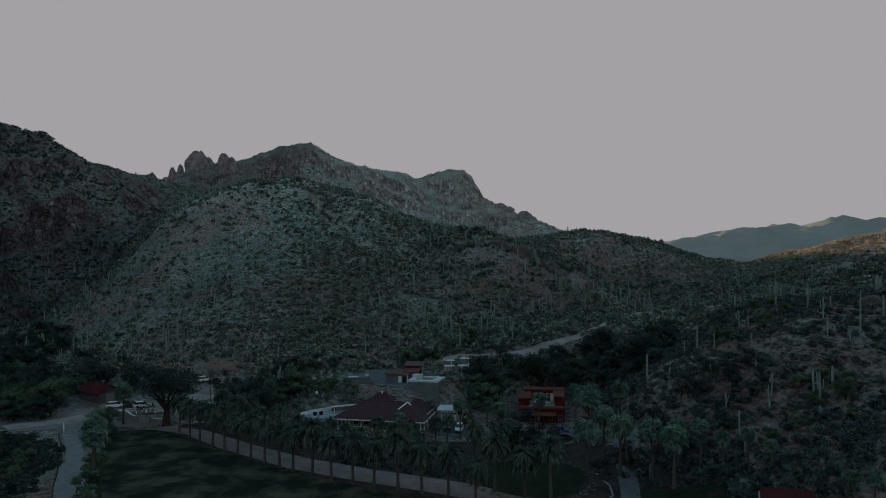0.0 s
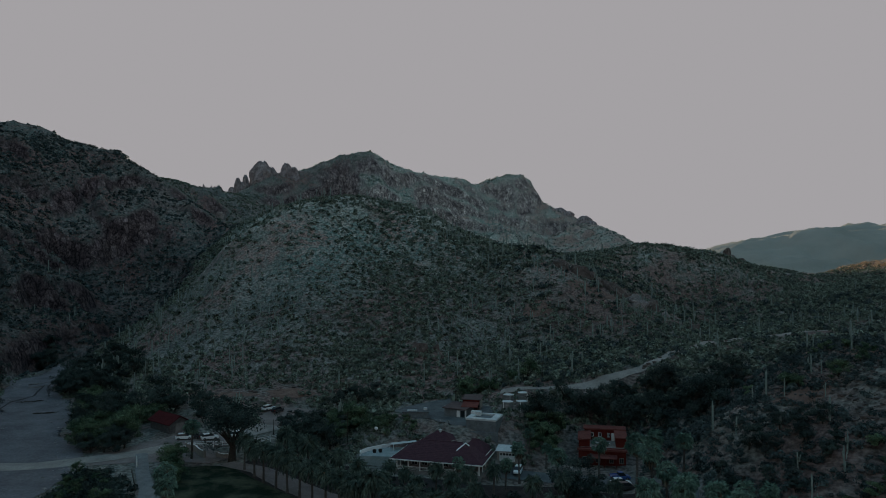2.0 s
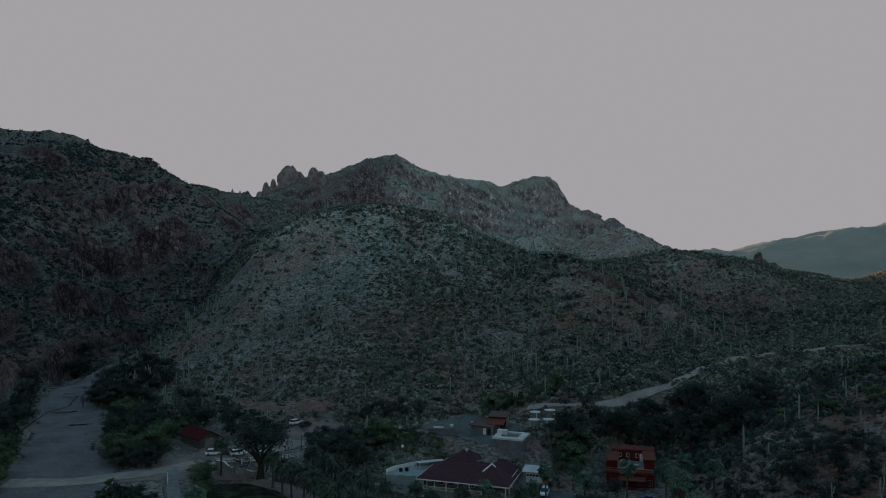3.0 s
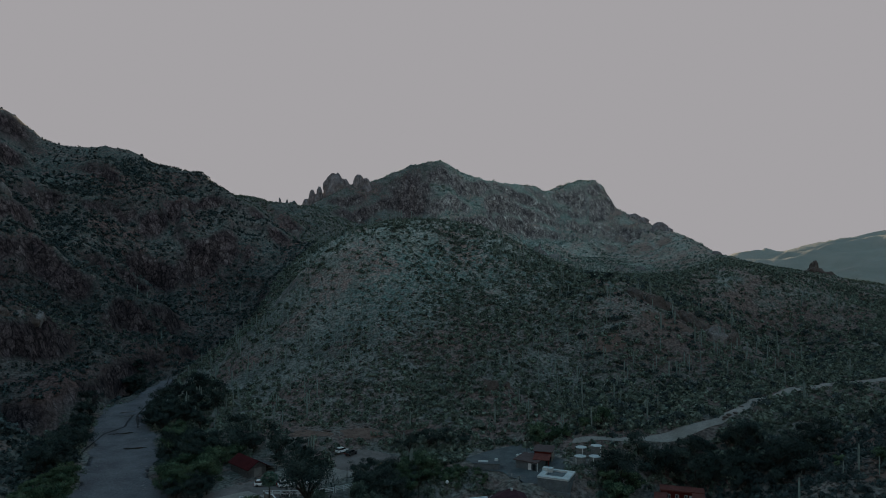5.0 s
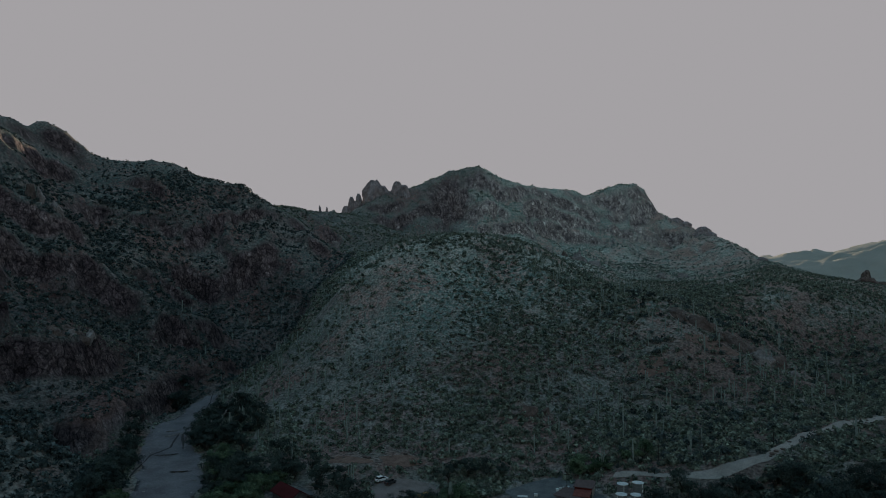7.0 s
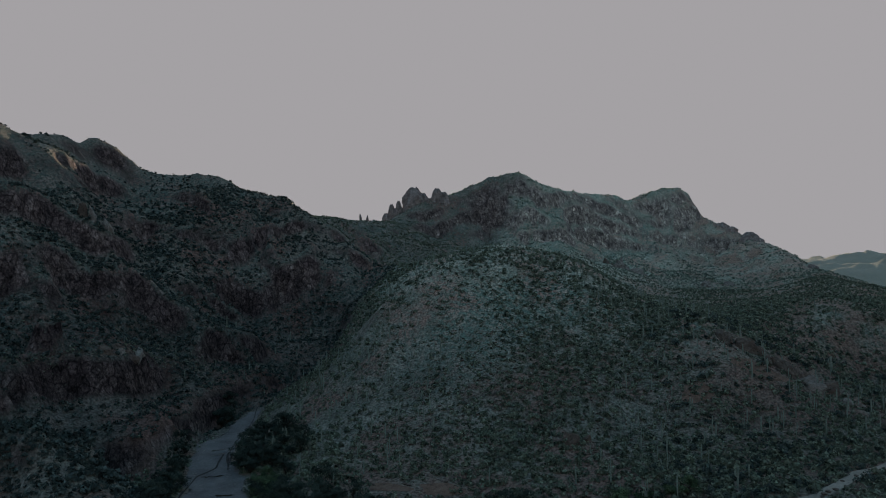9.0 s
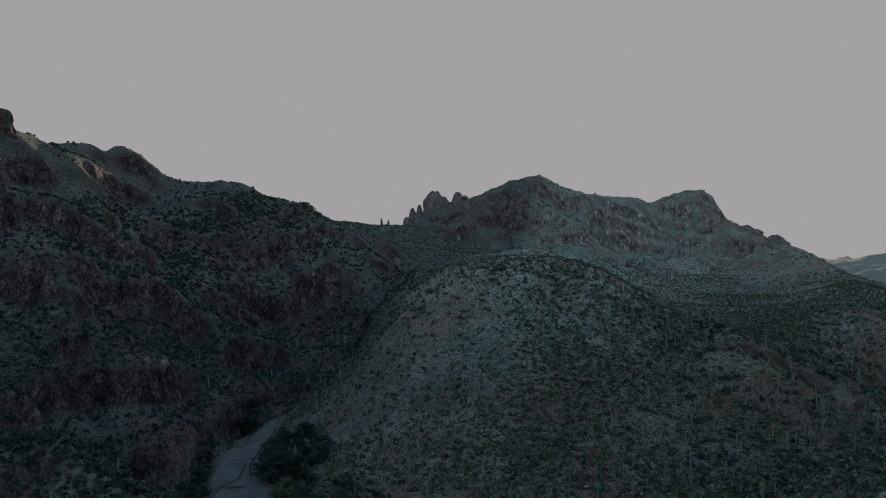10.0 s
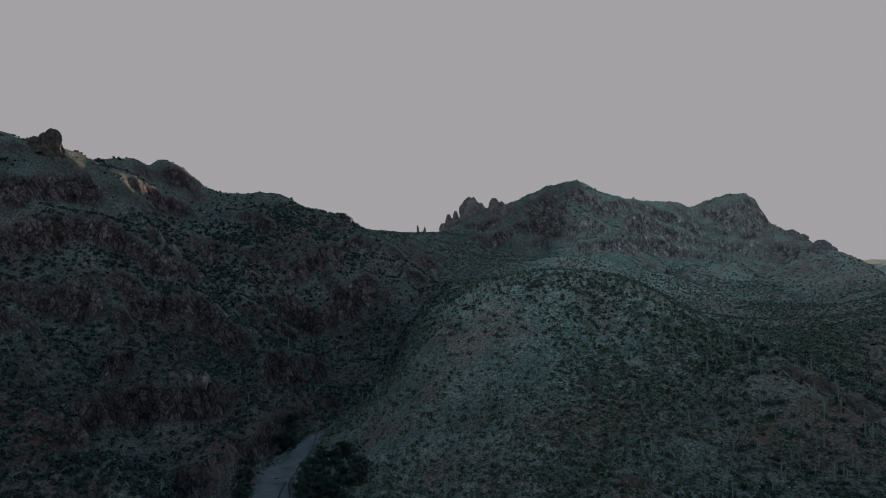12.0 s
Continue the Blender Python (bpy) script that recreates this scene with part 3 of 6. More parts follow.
# ---------------------------------------------------------------- surfaces laid on the land
SAND = material("wash_sand", (0.102, 0.096, 0.104), (0.175, 0.166, 0.177), 0.12, 0.95, fine=0.25, grain=14)
DIRT = material("packed_dirt", (0.22, 0.20, 0.182), (0.33, 0.30, 0.275), 0.25, 0.95, grain=10)
PATH_SAND = material("raked_gravel", (0.145, 0.122, 0.115), (0.225, 0.19, 0.18), 0.3, 0.95, grain=10)
CONCRETE = material("pale_concrete", (0.14, 0.142, 0.142), (0.215, 0.22, 0.22), 0.5, 0.85)
ASPHALT = material("worn_asphalt", (0.075, 0.085, 0.09), (0.13, 0.14, 0.145), 0.3, 0.9)
LUSH_LAWN = material("watered_grass", (0.004, 0.016, 0.007), (0.016, 0.034, 0.016), 0.3, 0.9, bump=0.5, grain=20, fine=0.5)
LAWN = material("mown_grass", (0.005, 0.019, 0.010), (0.088, 0.098, 0.064), 0.15, 0.9, bump=0.5, grain=30, fine=0.5, edge=0.10, mid=0.55)

WASH = [(-209, 314, 7), (-200, 287, 10), (-190, 260, 15), (-172, 228, 17), (-160, 216, 21), (-146, 196, 22), (-134, 178, 21), (-119, 160, 23), (-109, 138, 22), (-103, 105, 22), (-98, 50, 24)]
UP_ROAD = [(x, y, 4.0 if x > 20 else 2.8) for x, y, z in LAND["road up the gully"]]
GATE_ROAD = [(-128, 152, 7), (-114, 156, 6), (-104, 162, 5), (-95, 168, 5), (-86, 177, 6), (-76, 188, 6), (-70, 198, 8)]
WALK = [(-94, 168, 2.8), (-85.6, 154, 3.0), (-77.6, 142, 3.2), (-66.4, 120.5, 4.8), (-55.6, 101, 5.0), (-40, 70, 5.0)]
PROMENADE = [(-70, 164, 5), (-60, 160, 6), (-46, 148, 7), (-30, 136, 7), (-16, 129, 8), (0, 121, 8), (14, 113, 7), (34, 104, 6), (60, 96, 6)]
DRIVE = [(-6, 168, 5), (4, 167, 6), (14, 165, 7), (24, 162, 9), (31, 156, 7), (33, 144, 4), (30, 128, 3.5), (27, 112, 3.5), (24, 96, 3.5)]
RIBBONS = (WASH, UP_ROAD, GATE_ROAD, WALK, PROMENADE, DRIVE)


def ribbon(name, line, mat, lift, label, ragged=0.0, step=1.6):
    pts = along(line, step)
    n, across = len(pts), 13 if ragged > 1 else 7
    v = np.zeros((n, across, 3))
    for k, (x, y, w) in enumerate(pts):
        a, b = pts[max(k - 2, 0)], pts[min(k + 2, n - 1)]
        d = Vector((b[0] - a[0], b[1] - a[1])).normalized()
        for i in range(across):
            o = (i / (across - 1) - 0.5) * w
            v[k, i, :2] = x - d.y * o, y + d.x * o
        if ragged:
            for i, side in ((0, -1), (across - 1, 1)):
                o = ragged * float(fractal(np.array(x + side * 40.0), np.array(y), 16, 3, 77))
                v[k, i, :2] += np.array((-d.y, d.x)) * o
    v[:, :, 2] = height(v[:, :, 0], v[:, :, 1]) + lift
    i = (np.arange(n - 1)[:, None] * across + np.arange(across - 1)[None]).ravel()
    f = np.stack([i, i + 1, i + across + 1, i + across], -1)
    return tagged(new(name, mesh_from(name, v.reshape(-1, 3), f, [mat], True)), label, name.replace("_", " "), kind="structure")


def patch(name, outline, mat, lift, label, kind="structure", step=1.5):
    """A flat area inside a closed outline, laid on the land."""
    me = bmesh.new()
    loop = [me.verts.new((x, y, 0)) for x, y, _ in along([(*p, 0) for p in outline + outline[:1]], step)[:-1]]
    me.faces.new(loop)
    bmesh.ops.triangulate(me, faces=me.faces[:])
    for _ in range(3):
        long = [e for e in me.edges if e.calc_length() > 2 * step]
        if long:
            bmesh.ops.subdivide_edges(me, edges=long, cuts=1)
            bmesh.ops.triangulate(me, faces=[f for f in me.faces if len(f.verts) > 3])
    for q in me.verts:
        q.co.z = float(height(q.co.x, q.co.y)) + lift
    return tagged(part(name, me, mat, None, smooth_shade=True), label, name.replace("_", " "), kind=kind)


def oval(cx, cy, rx, ry, n=28, wobble=0.0):
    return [(cx + rx * math.cos(a) * (1 + wobble * math.sin(3 * a + cx)), cy + ry * math.sin(a) * (1 + wobble * math.cos(2 * a + cy)))
            for a in (2 * math.pi * i / n for i in range(n))]


ribbon("wash", WASH, SAND, 0.16, "pale grey sandy dry wash winding out of the canyon", 3.0)
# darker strips laid on the sand along the cut banks
DARK_SAND = material("dark_bank_sand", (0.030, 0.028, 0.030), (0.062, 0.058, 0.060), 0.4, 0.8, grain=12)
ribbon("channel", [(-181, 250, 0.5), (-176, 240, 0.7), (-172, 232, 0.5), (-172, 221, 1.1), (-168, 212, 0.6), (-165, 205, 0.9), (-160, 195, 0.5)], DARK_SAND, 0.21, "dark cut-bank line in the sand of the wash", 0.5, 1.0)
ribbon("channel", [(-211, 318, 0.5), (-200, 296, 0.6), (-189, 272, 0.5), (-178, 248, 0.7), (-166, 232, 0.5)], DARK_SAND, 0.21, "dark cut-bank line in the sand of the wash", 0.5, 1.0)
ribbon("road", UP_ROAD, DIRT, 0.16, "pale dirt road climbing the gully between the hills", 0.6)
ribbon("road", GATE_ROAD, DIRT, 0.19, "sandy track from the gate to the dry wash", 0.8)
ribbon("pavement", WALK, CONCRETE, 0.22, "pale concrete walk beside the lawn")
ribbon("pavement", PROMENADE, PATH_SAND, 0.14, "gravel promenade under the row of palms", 0.5)
ribbon("road", DRIVE, ASPHALT, 0.15, "grey asphalt drive between lodge and red house", 0.3)
MULCH = material("dark_garden_soil", (0.022, 0.020, 0.020), (0.060, 0.052, 0.050), 0.25, 0.95, bump=0.6)
patch("garden_ground", [(-66, 168), (-56, 172), (-40, 168), (-30, 163), (-6, 160), (12, 160), (30, 148), (42, 136), (48, 122), (46, 104), (20, 98), (4, 109), (-12, 117), (-30, 129), (-52, 147), (-66, 160)], MULCH, 0.07, "dark garden soil between the palms", step=2.0)
LAWN_EDGE = [(-80, 158.5), (-74, 161.5), (-68.5, 162.2), (-60, 154.5), (-47.7, 144.0), (-33, 132.2), (-21, 124.6), (-10, 117.8), (4, 110), (20, 100), (10, 70), (-40, 75), (-54, 104),
             (-62, 121), (-72.6, 142)]
patch("lawn", LAWN_EDGE, LAWN, 0.1, "dark green mown lawn with worn dry patches", step=2.0)
patch("lawn", oval(12.6, 128.6, 10.0, 10.6, wobble=0.04), LUSH_LAWN, 0.17, "round dark green garden lawn ringed by stones")
patch("lawn", [(27, 122), (40, 121), (46, 114), (40, 106), (30, 108)], LUSH_LAWN, 0.12, "small green lawn beside the garden path")
patch("car_park", [(-107, 163), (-101, 158), (-92, 161), (-84, 163), (-74, 163.5), (-71, 168), (-77, 172), (-80, 176), (-90, 181), (-97, 180), (-101, 172)], PATH_SAND, 0.1, "sandy forecourt between gate wall and barn")
patch("car_park", oval(-84, 181, 10, 6.5, wobble=0.06), PATH_SAND, 0.24, "gravel car park by the gate")
patch("car_park", oval(-67, 206, 11, 9, wobble=0.08), PATH_SAND, 0.21, "gravel car park below the hill")
YARD = [(-36, 205), (-30, 214), (-22, 222), (-13, 216), (-9, 204), (-4, 194), (-4, 186), (-9, 180), (-18, 183), (-24, 192), (-31, 197)]
patch("yard", YARD, ASPHALT, 0.2, "grey asphalt service yard above the lodge")

# places kept free of bushes: (x, y, radius)
CLEAR = [(-94, 222, 6.5), (-77, 225, 6.5), (-85, 223, 5), (-21, 190, 6), (-27, 198, 6), (-17, 185, 6), (-15, 193, 7), (-30, 206, 7), (-24, 212, 7), (-27, 168, 6), (-18, 168, 9), (-9, 168, 7), (-18, 177, 7), (-8, 184, 5.5), (-14, 200, 8), (-29, 197, 5), (0, 200, 6), (21, 182, 12), (-100, 191, 10), (-84, 181, 11), (-67, 206, 11), (12.6, 128, 11),
         (-33, 176, 7), (-2, 178, 5), (-18, 206, 9), (-25, 202, 8), (-24, 192, 4), (-30, 140, 14), (-50, 152, 12), (-60, 130, 16), (-40, 125, 16), (-20, 115, 16), (-64, 148, 14), (35, 115, 8), (-5, 110, 14),
         (-20, 90, 25), (-45, 95, 16), (-78, 170, 9), (-59, 199, 6), (-33, 203, 5), (-38, 198, 4.5), (96, 257, 4.5), (108, 262, 6), (121, 266, 6), (20, 209, 3.5), (33, 215, 4)]


def free_of_clearings(x, y, margin=0.8):
    ok = np.ones(x.shape, bool)
    for line in RIBBONS:
        for px, py, w in along(line, 2.5):
            ok &= (x - px) ** 2 + (y - py) ** 2 > (w / 2 + margin) ** 2
    for px, py, r in CLEAR:
        ok &= (x - px) ** 2 + (y - py) ** 2 > r * r
    return ok


# ---------------------------------------------------------------- wild growth on the slopes
rng = np.random.RandomState(5)


def slope_at(x, y):
    return np.hypot(height(x + 2, y) - height(x - 2, y), height(x, y + 2) - height(x, y - 2)) / 4


def strewn(x0, x1, y0, y1, step, seed):
    """Jittered places over a rectangle."""
    r = np.random.RandomState(seed)
    gx, gy = np.meshgrid(np.arange(x0, x1, step), np.arange(y0, y1, step))
    return (gx + (r.rand(*gx.shape) - 0.5) * step * 2.1).ravel(), (gy + (r.rand(*gy.shape) - 0.5) * step * 2.1).ravel()


def scrub(name, area, step, protos, size, mat, seed, label, most_slope=1.3, lush=0.55):
    x, y = strewn(*area, step, seed)
    keep = free_of_clearings(x, y)
    density = fractal(x, y, 45, 3, 91)
    r = np.random.RandomState(seed + 1)
    keep &= r.rand(len(x)) < lush + 0.45 * density
    keep &= slope_at(x, y) < most_slope
    keep &= (slope_at(x, y) > 0.05) | (r.rand(len(x)) < 0.6)
    bare = ((x - 42) / 40) ** 2 + ((y - 322) / 24) ** 2 < 1
    keep &= ~bare | (r.rand(len(x)) < 0.35)
    if name == "brittlebush":
        keep &= (y > 285) | (x < -205) | (r.rand(len(x)) < 0.35)
    keep &= (height(x, y) < 66) | (y > 500) | (x < -205) | (r.rand(len(x)) < 0.6)
    x, y = x[keep], y[keep]
    s = size * (0.45 + 0.75 * r.rand(len(x)) ** 1.5 + 0.25 * np.clip(density[keep], 0, 1))
    p = np.stack([x, y, height(x, y) - 0.1], -1)
    which = r.randint(0, len(protos), len(x))
    v = np.concatenate([tiled(pr, p[which == k], r.rand((which == k).sum()) * 6.3, s[which == k]) for k, pr in enumerate(protos)])
    return tagged(soup(name, v, mat), label, "scrub", kind="stuff")


def bush_proto(seed, n, size):
    r = np.random.RandomState(seed)
    return leaf_arrays(r, clump(r, n, 1.0, 0.85), size, around=np.array([0, 0, 0.1])).astype(np.float32)


FINE = [bush_proto(s, 34, 0.36) for s in range(4)]
NEAR = [bush_proto(40 + s, 150, 0.17) for s in range(4)]
TUFT = [bush_proto(60 + s, 9, 0.42) for s in range(3)]
COARSE = [bush_proto(20 + s, 16, 0.55) for s in range(3)]
scrub("scrub", (-205, 190, 196, 500), 2.3, FINE, 1.3, SHRUB, 3, "grey-green desert bushes scattered over the near hill", lush=0.66)
scrub("palo_verde", (-185, 240, 205, 470), 8.5, NEAR, 1.75, SHRUB, 63, "large dark green palo verde shrubs dotted over the hill", 1.0, 0.42)
scrub("palo_verde", (-5, 200, 212, 385), 5.2, NEAR, 1.9, WEST_SHRUB, 64, "dark round shrubs crowding the brown eastern hillside", 1.1, 0.55)
scrub("palo_verde", (36, 170, 105, 212), 4.4, NEAR, 2.1, WEST_SHRUB, 65, "large dark round shrubs on the eastern slope", 1.2, 0.6)
scrub("brittlebush", (-200, 185, 200, 470), 1.7, TUFT, 0.62, BRITTLE, 33, "pale low brittlebush between the darker bushes", lush=0.5)
scrub("scrub", (30, 190, 100, 206), 1.7, NEAR, 1.2, WEST_SHRUB, 4, "dark desert bushes on the eastern slope", lush=0.95)
scrub("scrub", (46, 250, 198, 330), 2.2, FINE, 1.25, SHRUB, 24, "desert bushes above the gully road", lush=0.8)
scrub("scrub", (-44, 4, 172, 208), 1.5, FINE, 0.85, SHRUB, 25, "garden bushes on the bank below the yard", lush=0.8)
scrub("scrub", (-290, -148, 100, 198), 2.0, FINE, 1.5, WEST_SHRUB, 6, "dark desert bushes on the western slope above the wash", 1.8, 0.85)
scrub("garden_scrub", (-64, -28, 172, 212), 2.0, NEAR, 0.8, BRITTLE, 45, "pale grey-green garden bushes above the terrace", lush=0.5)
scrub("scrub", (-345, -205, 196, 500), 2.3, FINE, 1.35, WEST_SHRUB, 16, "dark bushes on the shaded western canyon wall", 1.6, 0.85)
scrub("brittlebush", (-345, -215, 150, 470), 3.2, TUFT, 0.75, BRITTLE, 34, "pale tufts of brittlebush on the dark canyon wall", 1.5, 0.5)
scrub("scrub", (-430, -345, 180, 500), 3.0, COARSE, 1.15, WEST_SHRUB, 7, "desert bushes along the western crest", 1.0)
scrub("scrub", (-380, 260, 500, 790), 2.5, COARSE, 0.95, SHRUB, 28, "bushes on the lower slopes of the back range", 1.3, 0.85)
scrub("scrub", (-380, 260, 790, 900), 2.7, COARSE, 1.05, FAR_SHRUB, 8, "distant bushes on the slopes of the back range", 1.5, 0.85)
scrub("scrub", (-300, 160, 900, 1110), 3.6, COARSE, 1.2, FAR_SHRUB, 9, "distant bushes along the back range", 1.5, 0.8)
scrub("scrub", (150, 245, 300, 700), 2.4, FINE, 1.2, SHRUB, 10, "distant bushes in the north-eastern gully")
scrub("scrub", (243, 330, 380, 640), 2.6, FINE, 1.2, SUNLIT_SHRUB, 15, "brush on the sunlit hill, golden sunlight put into its colour", lush=0.7)


edge = np.random.RandomState(66)
ep = np.repeat(np.array(along(LAND["western bench"], 1.5))[:, :2], 5, 0) + edge.randn(len(along(LAND["western bench"], 1.5)) * 5, 2) * (2.2, 2.6)
tagged(soup("dry_grass", tiled(TUFT[0], np.stack([ep[:, 0], ep[:, 1], height(ep[:, 0], ep[:, 1]) - 0.05], -1), edge.rand(len(ep)) * 6, 0.35 + 0.5 * edge.rand(len(ep))), BRITTLE),
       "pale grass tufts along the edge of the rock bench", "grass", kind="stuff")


# saguaros
def saguaro_proto(tall, arms, seed):
    r = random.Random(seed)
    root = new("saguaro")
    bm = tube(bmesh.new(), [(0, 0, -0.3), (0, 0, tall * 0.4), (0.02, 0, tall * 0.8), (0, 0, tall * 0.96), (0, 0, tall)], [0.21, 0.26, 0.24, 0.18, 0.04], 12, 0.14)
    part("trunk", bm, CACTUS, root, smooth_shade=False)
    for k in range(arms):
        a, z, h = r.uniform(0, 6.28), tall * r.uniform(0.36, 0.55), tall * r.uniform(0.2, 0.38)
        c, s = math.cos(a), math.sin(a)
        pts = [(c * d, s * d, z + e) for d, e in ((0.15, 0), (0.5, 0.05), (0.78, 0.3), (0.85, 0.7), (0.85, h), (0.85, h + 0.25))]
        part("arm", tube(bmesh.new(), pts, [0.12, 0.16, 0.18, 0.19, 0.16, 0.04], 10, 0.14), CACTUS, root)
    return tagged(root, "tall grey-green saguaro with ribbed trunk" + (" and raised arms" if arms else " and no arms"), "cactus", "saguaros on the slopes")


def saguaro_places(area, step, seed, chance):
    x, y = strewn(*area, step, seed)
    r = np.random.RandomState(seed)
    sl = slope_at(x, y)
    keep = free_of_clearings(x, y, 2) & (r.rand(len(x)) < chance) & (sl > 0.12) & (sl < 0.95) & (fractal(x, y, 60, 2, 121) > -0.45)
    return x[keep], y[keep], r


SAGUAROS = [saguaro_proto(7.6, 0, 1), saguaro_proto(6.4, 2, 2), saguaro_proto(8.4, 3, 3), saguaro_proto(5.2, 0, 4), saguaro_proto(7.0, 1, 5)]
sx, sy, sr = saguaro_places((-185, 130, 200, 400), 9.6, 41, 0.62)
tx, ty, tr = saguaro_places((40, 130, 125, 215), 7.0, 43, 0.55)
sx, sy = np.r_[sx, tx], np.r_[sy, ty]
order = np.argsort(np.hypot(np.r_[sx], np.r_[sy]))
for k, (x, y) in enumerate(zip(sx, sy)):
    s = sr.uniform(0.5, 1.05) * (0.9 if y < 200 else 1.0)
    m = pose(x, y, float(height(x, y)), sr.uniform(-2, 2), sr.uniform(-2, 2), sr.uniform(0, 360))
    if k < len(SAGUAROS):
        SAGUAROS[k].matrix_basis = m
    else:
        made = copy_thing(SAGUAROS[k % len(SAGUAROS)], m)
        made.scale = (s, s, s)


def saguaro_stuff(area, step, seed, chance, label, skip=None):
    """Saguaros past counting, joined: bare columns and some with two raised arms."""
    x, y, r = saguaro_places(area, step, seed, chance)
    keep = (y < 425) & (x > -262)
    if skip:
        keep &= ~((x > skip[0]) & (x < skip[1]) & (y > skip[2]) & (y < skip[3]))
    x, y = x[keep], y[keep]
    protos = []
    for arms in (0, 2):
        bm = bmesh.new()
        tube(bm, [(0, 0, -0.3), (0, 0, 3), (0, 0, 5.6), (0, 0, 6.1)], [0.24, 0.28, 0.24, 0.06], 7)
        for sg in (-1, 1)[:arms]:
            tube(bm, [(0.1 * sg, 0, 2.6), (0.7 * sg, 0, 2.8), (0.85 * sg, 0, 3.3), (0.85 * sg, 0, 4.2 + 0.6 * sg), (0.85 * sg, 0, 4.4 + 0.6 * sg)], [0.13, 0.17, 0.18, 0.16, 0.04], 6)
        bmesh.ops.triangulate(bm, faces=bm.faces[:])
        protos.append(np.array([[q.co[:] for q in f.verts] for f in bm.faces], np.float32).reshape(-1, 3))
        bm.free()
    p, turns, scales = np.stack([x, y, height(x, y)], -1), r.rand(len(x)) * 6.3, 0.45 + 0.65 * r.rand(len(x))
    armed = r.rand(len(x)) < 0.35
    v = np.concatenate([tiled(protos[k], p[armed == bool(k)], turns[armed == bool(k)], scales[armed == bool(k)]) for k in (0, 1)])
    tagged(soup("distant_saguaros", v, CACTUS), label, "cactus", kind="stuff")


saguaro_stuff((-330, 190, 300, 620), 11, 47, 0.5, "distant saguaros standing on the far slopes", (-185, 130, 0, 400))
saguaro_stuff((-180, 150, 216, 425), 7.4, 48, 0.26, "slim pale saguaros crowding the near hillside")

# ---------------------------------------------------------------- rocks
PALE_ROCK = material("pale_rock", (0.15, 0.142, 0.14), (0.33, 0.31, 0.30), 0.35, 0.95, bump=0.7)
BROWN_ROCK = material("brown_rock", (0.085, 0.068, 0.062), (0.19, 0.155, 0.14), 0.45, 0.95, bump=0.7)

# lighter than the brown rock, with the back range's haze in its colour
BACK_ROCK = material("hazed_brown_rock", (0.19, 0.168, 0.172), (0.40, 0.36, 0.36), 0.2, 0.95, bump=0.7)


def rock(name, x, y, size, mat, label, seed, sink=0.35, turn=0.0, z=None, flat=1.0):
    """A broken, faceted rock; size is its half extents."""
    r = random.Random(seed)
    bm = bmesh.new()
    lumps = [(0, 0, 0, 1.0)]
    if flat > 0.5:
        lumps += [(r.uniform(-0.9, 0.9), r.uniform(-0.7, 0.7), -r.uniform(0.1, 0.4), r.uniform(0.4, 0.75)) for _ in range(4)]
    for lx, ly, lz, ls in lumps:
        # planes of breakage, mostly upright
        planes = []
        for _ in range(17):
            a, e = r.uniform(0, 6.283), r.choice((0.05, 0.1, 0.25, 0.5, 0.9, -0.3)) + r.uniform(-0.1, 0.1)
            planes.append((Vector((math.cos(a) * math.cos(e), math.sin(a) * math.cos(e), math.sin(e))), r.uniform(0.6, 0.95)))
        planes.append((Vector((r.uniform(-0.25, 0.25), r.uniform(-0.25, 0.25), 1)).normalized(), 0.95))
        made = bmesh.ops.create_icosphere(bm, subdivisions=4, radius=1.0)["verts"]
        for v in made:
            d = v.co.normalized()
            q = d * 1.6 + Vector((seed * 7.1 + lx * 9, seed * 3.3, 0))
            reach = min([1.25] + [h / d.dot(n) for n, h in planes if d.dot(n) > 0.05])
            reach *= 1 + 0.16 * noise.noise(q) + 0.10 * noise.noise(Vector((q.x * 3.5, q.y * 3.5, q.z * 1.2))) + 0.05 * noise.noise(q * 8)
            v.co = Vector(((d.x * reach * ls + lx) * size[0], (d.y * reach * ls + ly) * size[1], (d.z * reach * ls + lz) * size[2]))
    ob = part(name, bm, mat, None)
    base = float(height(x, y)) if z is None else z
    ob.matrix_basis = pose(x, y, base + size[2] * (1 - 2 * sink), 0, 0, turn)
    return tagged(ob, label, "rock")


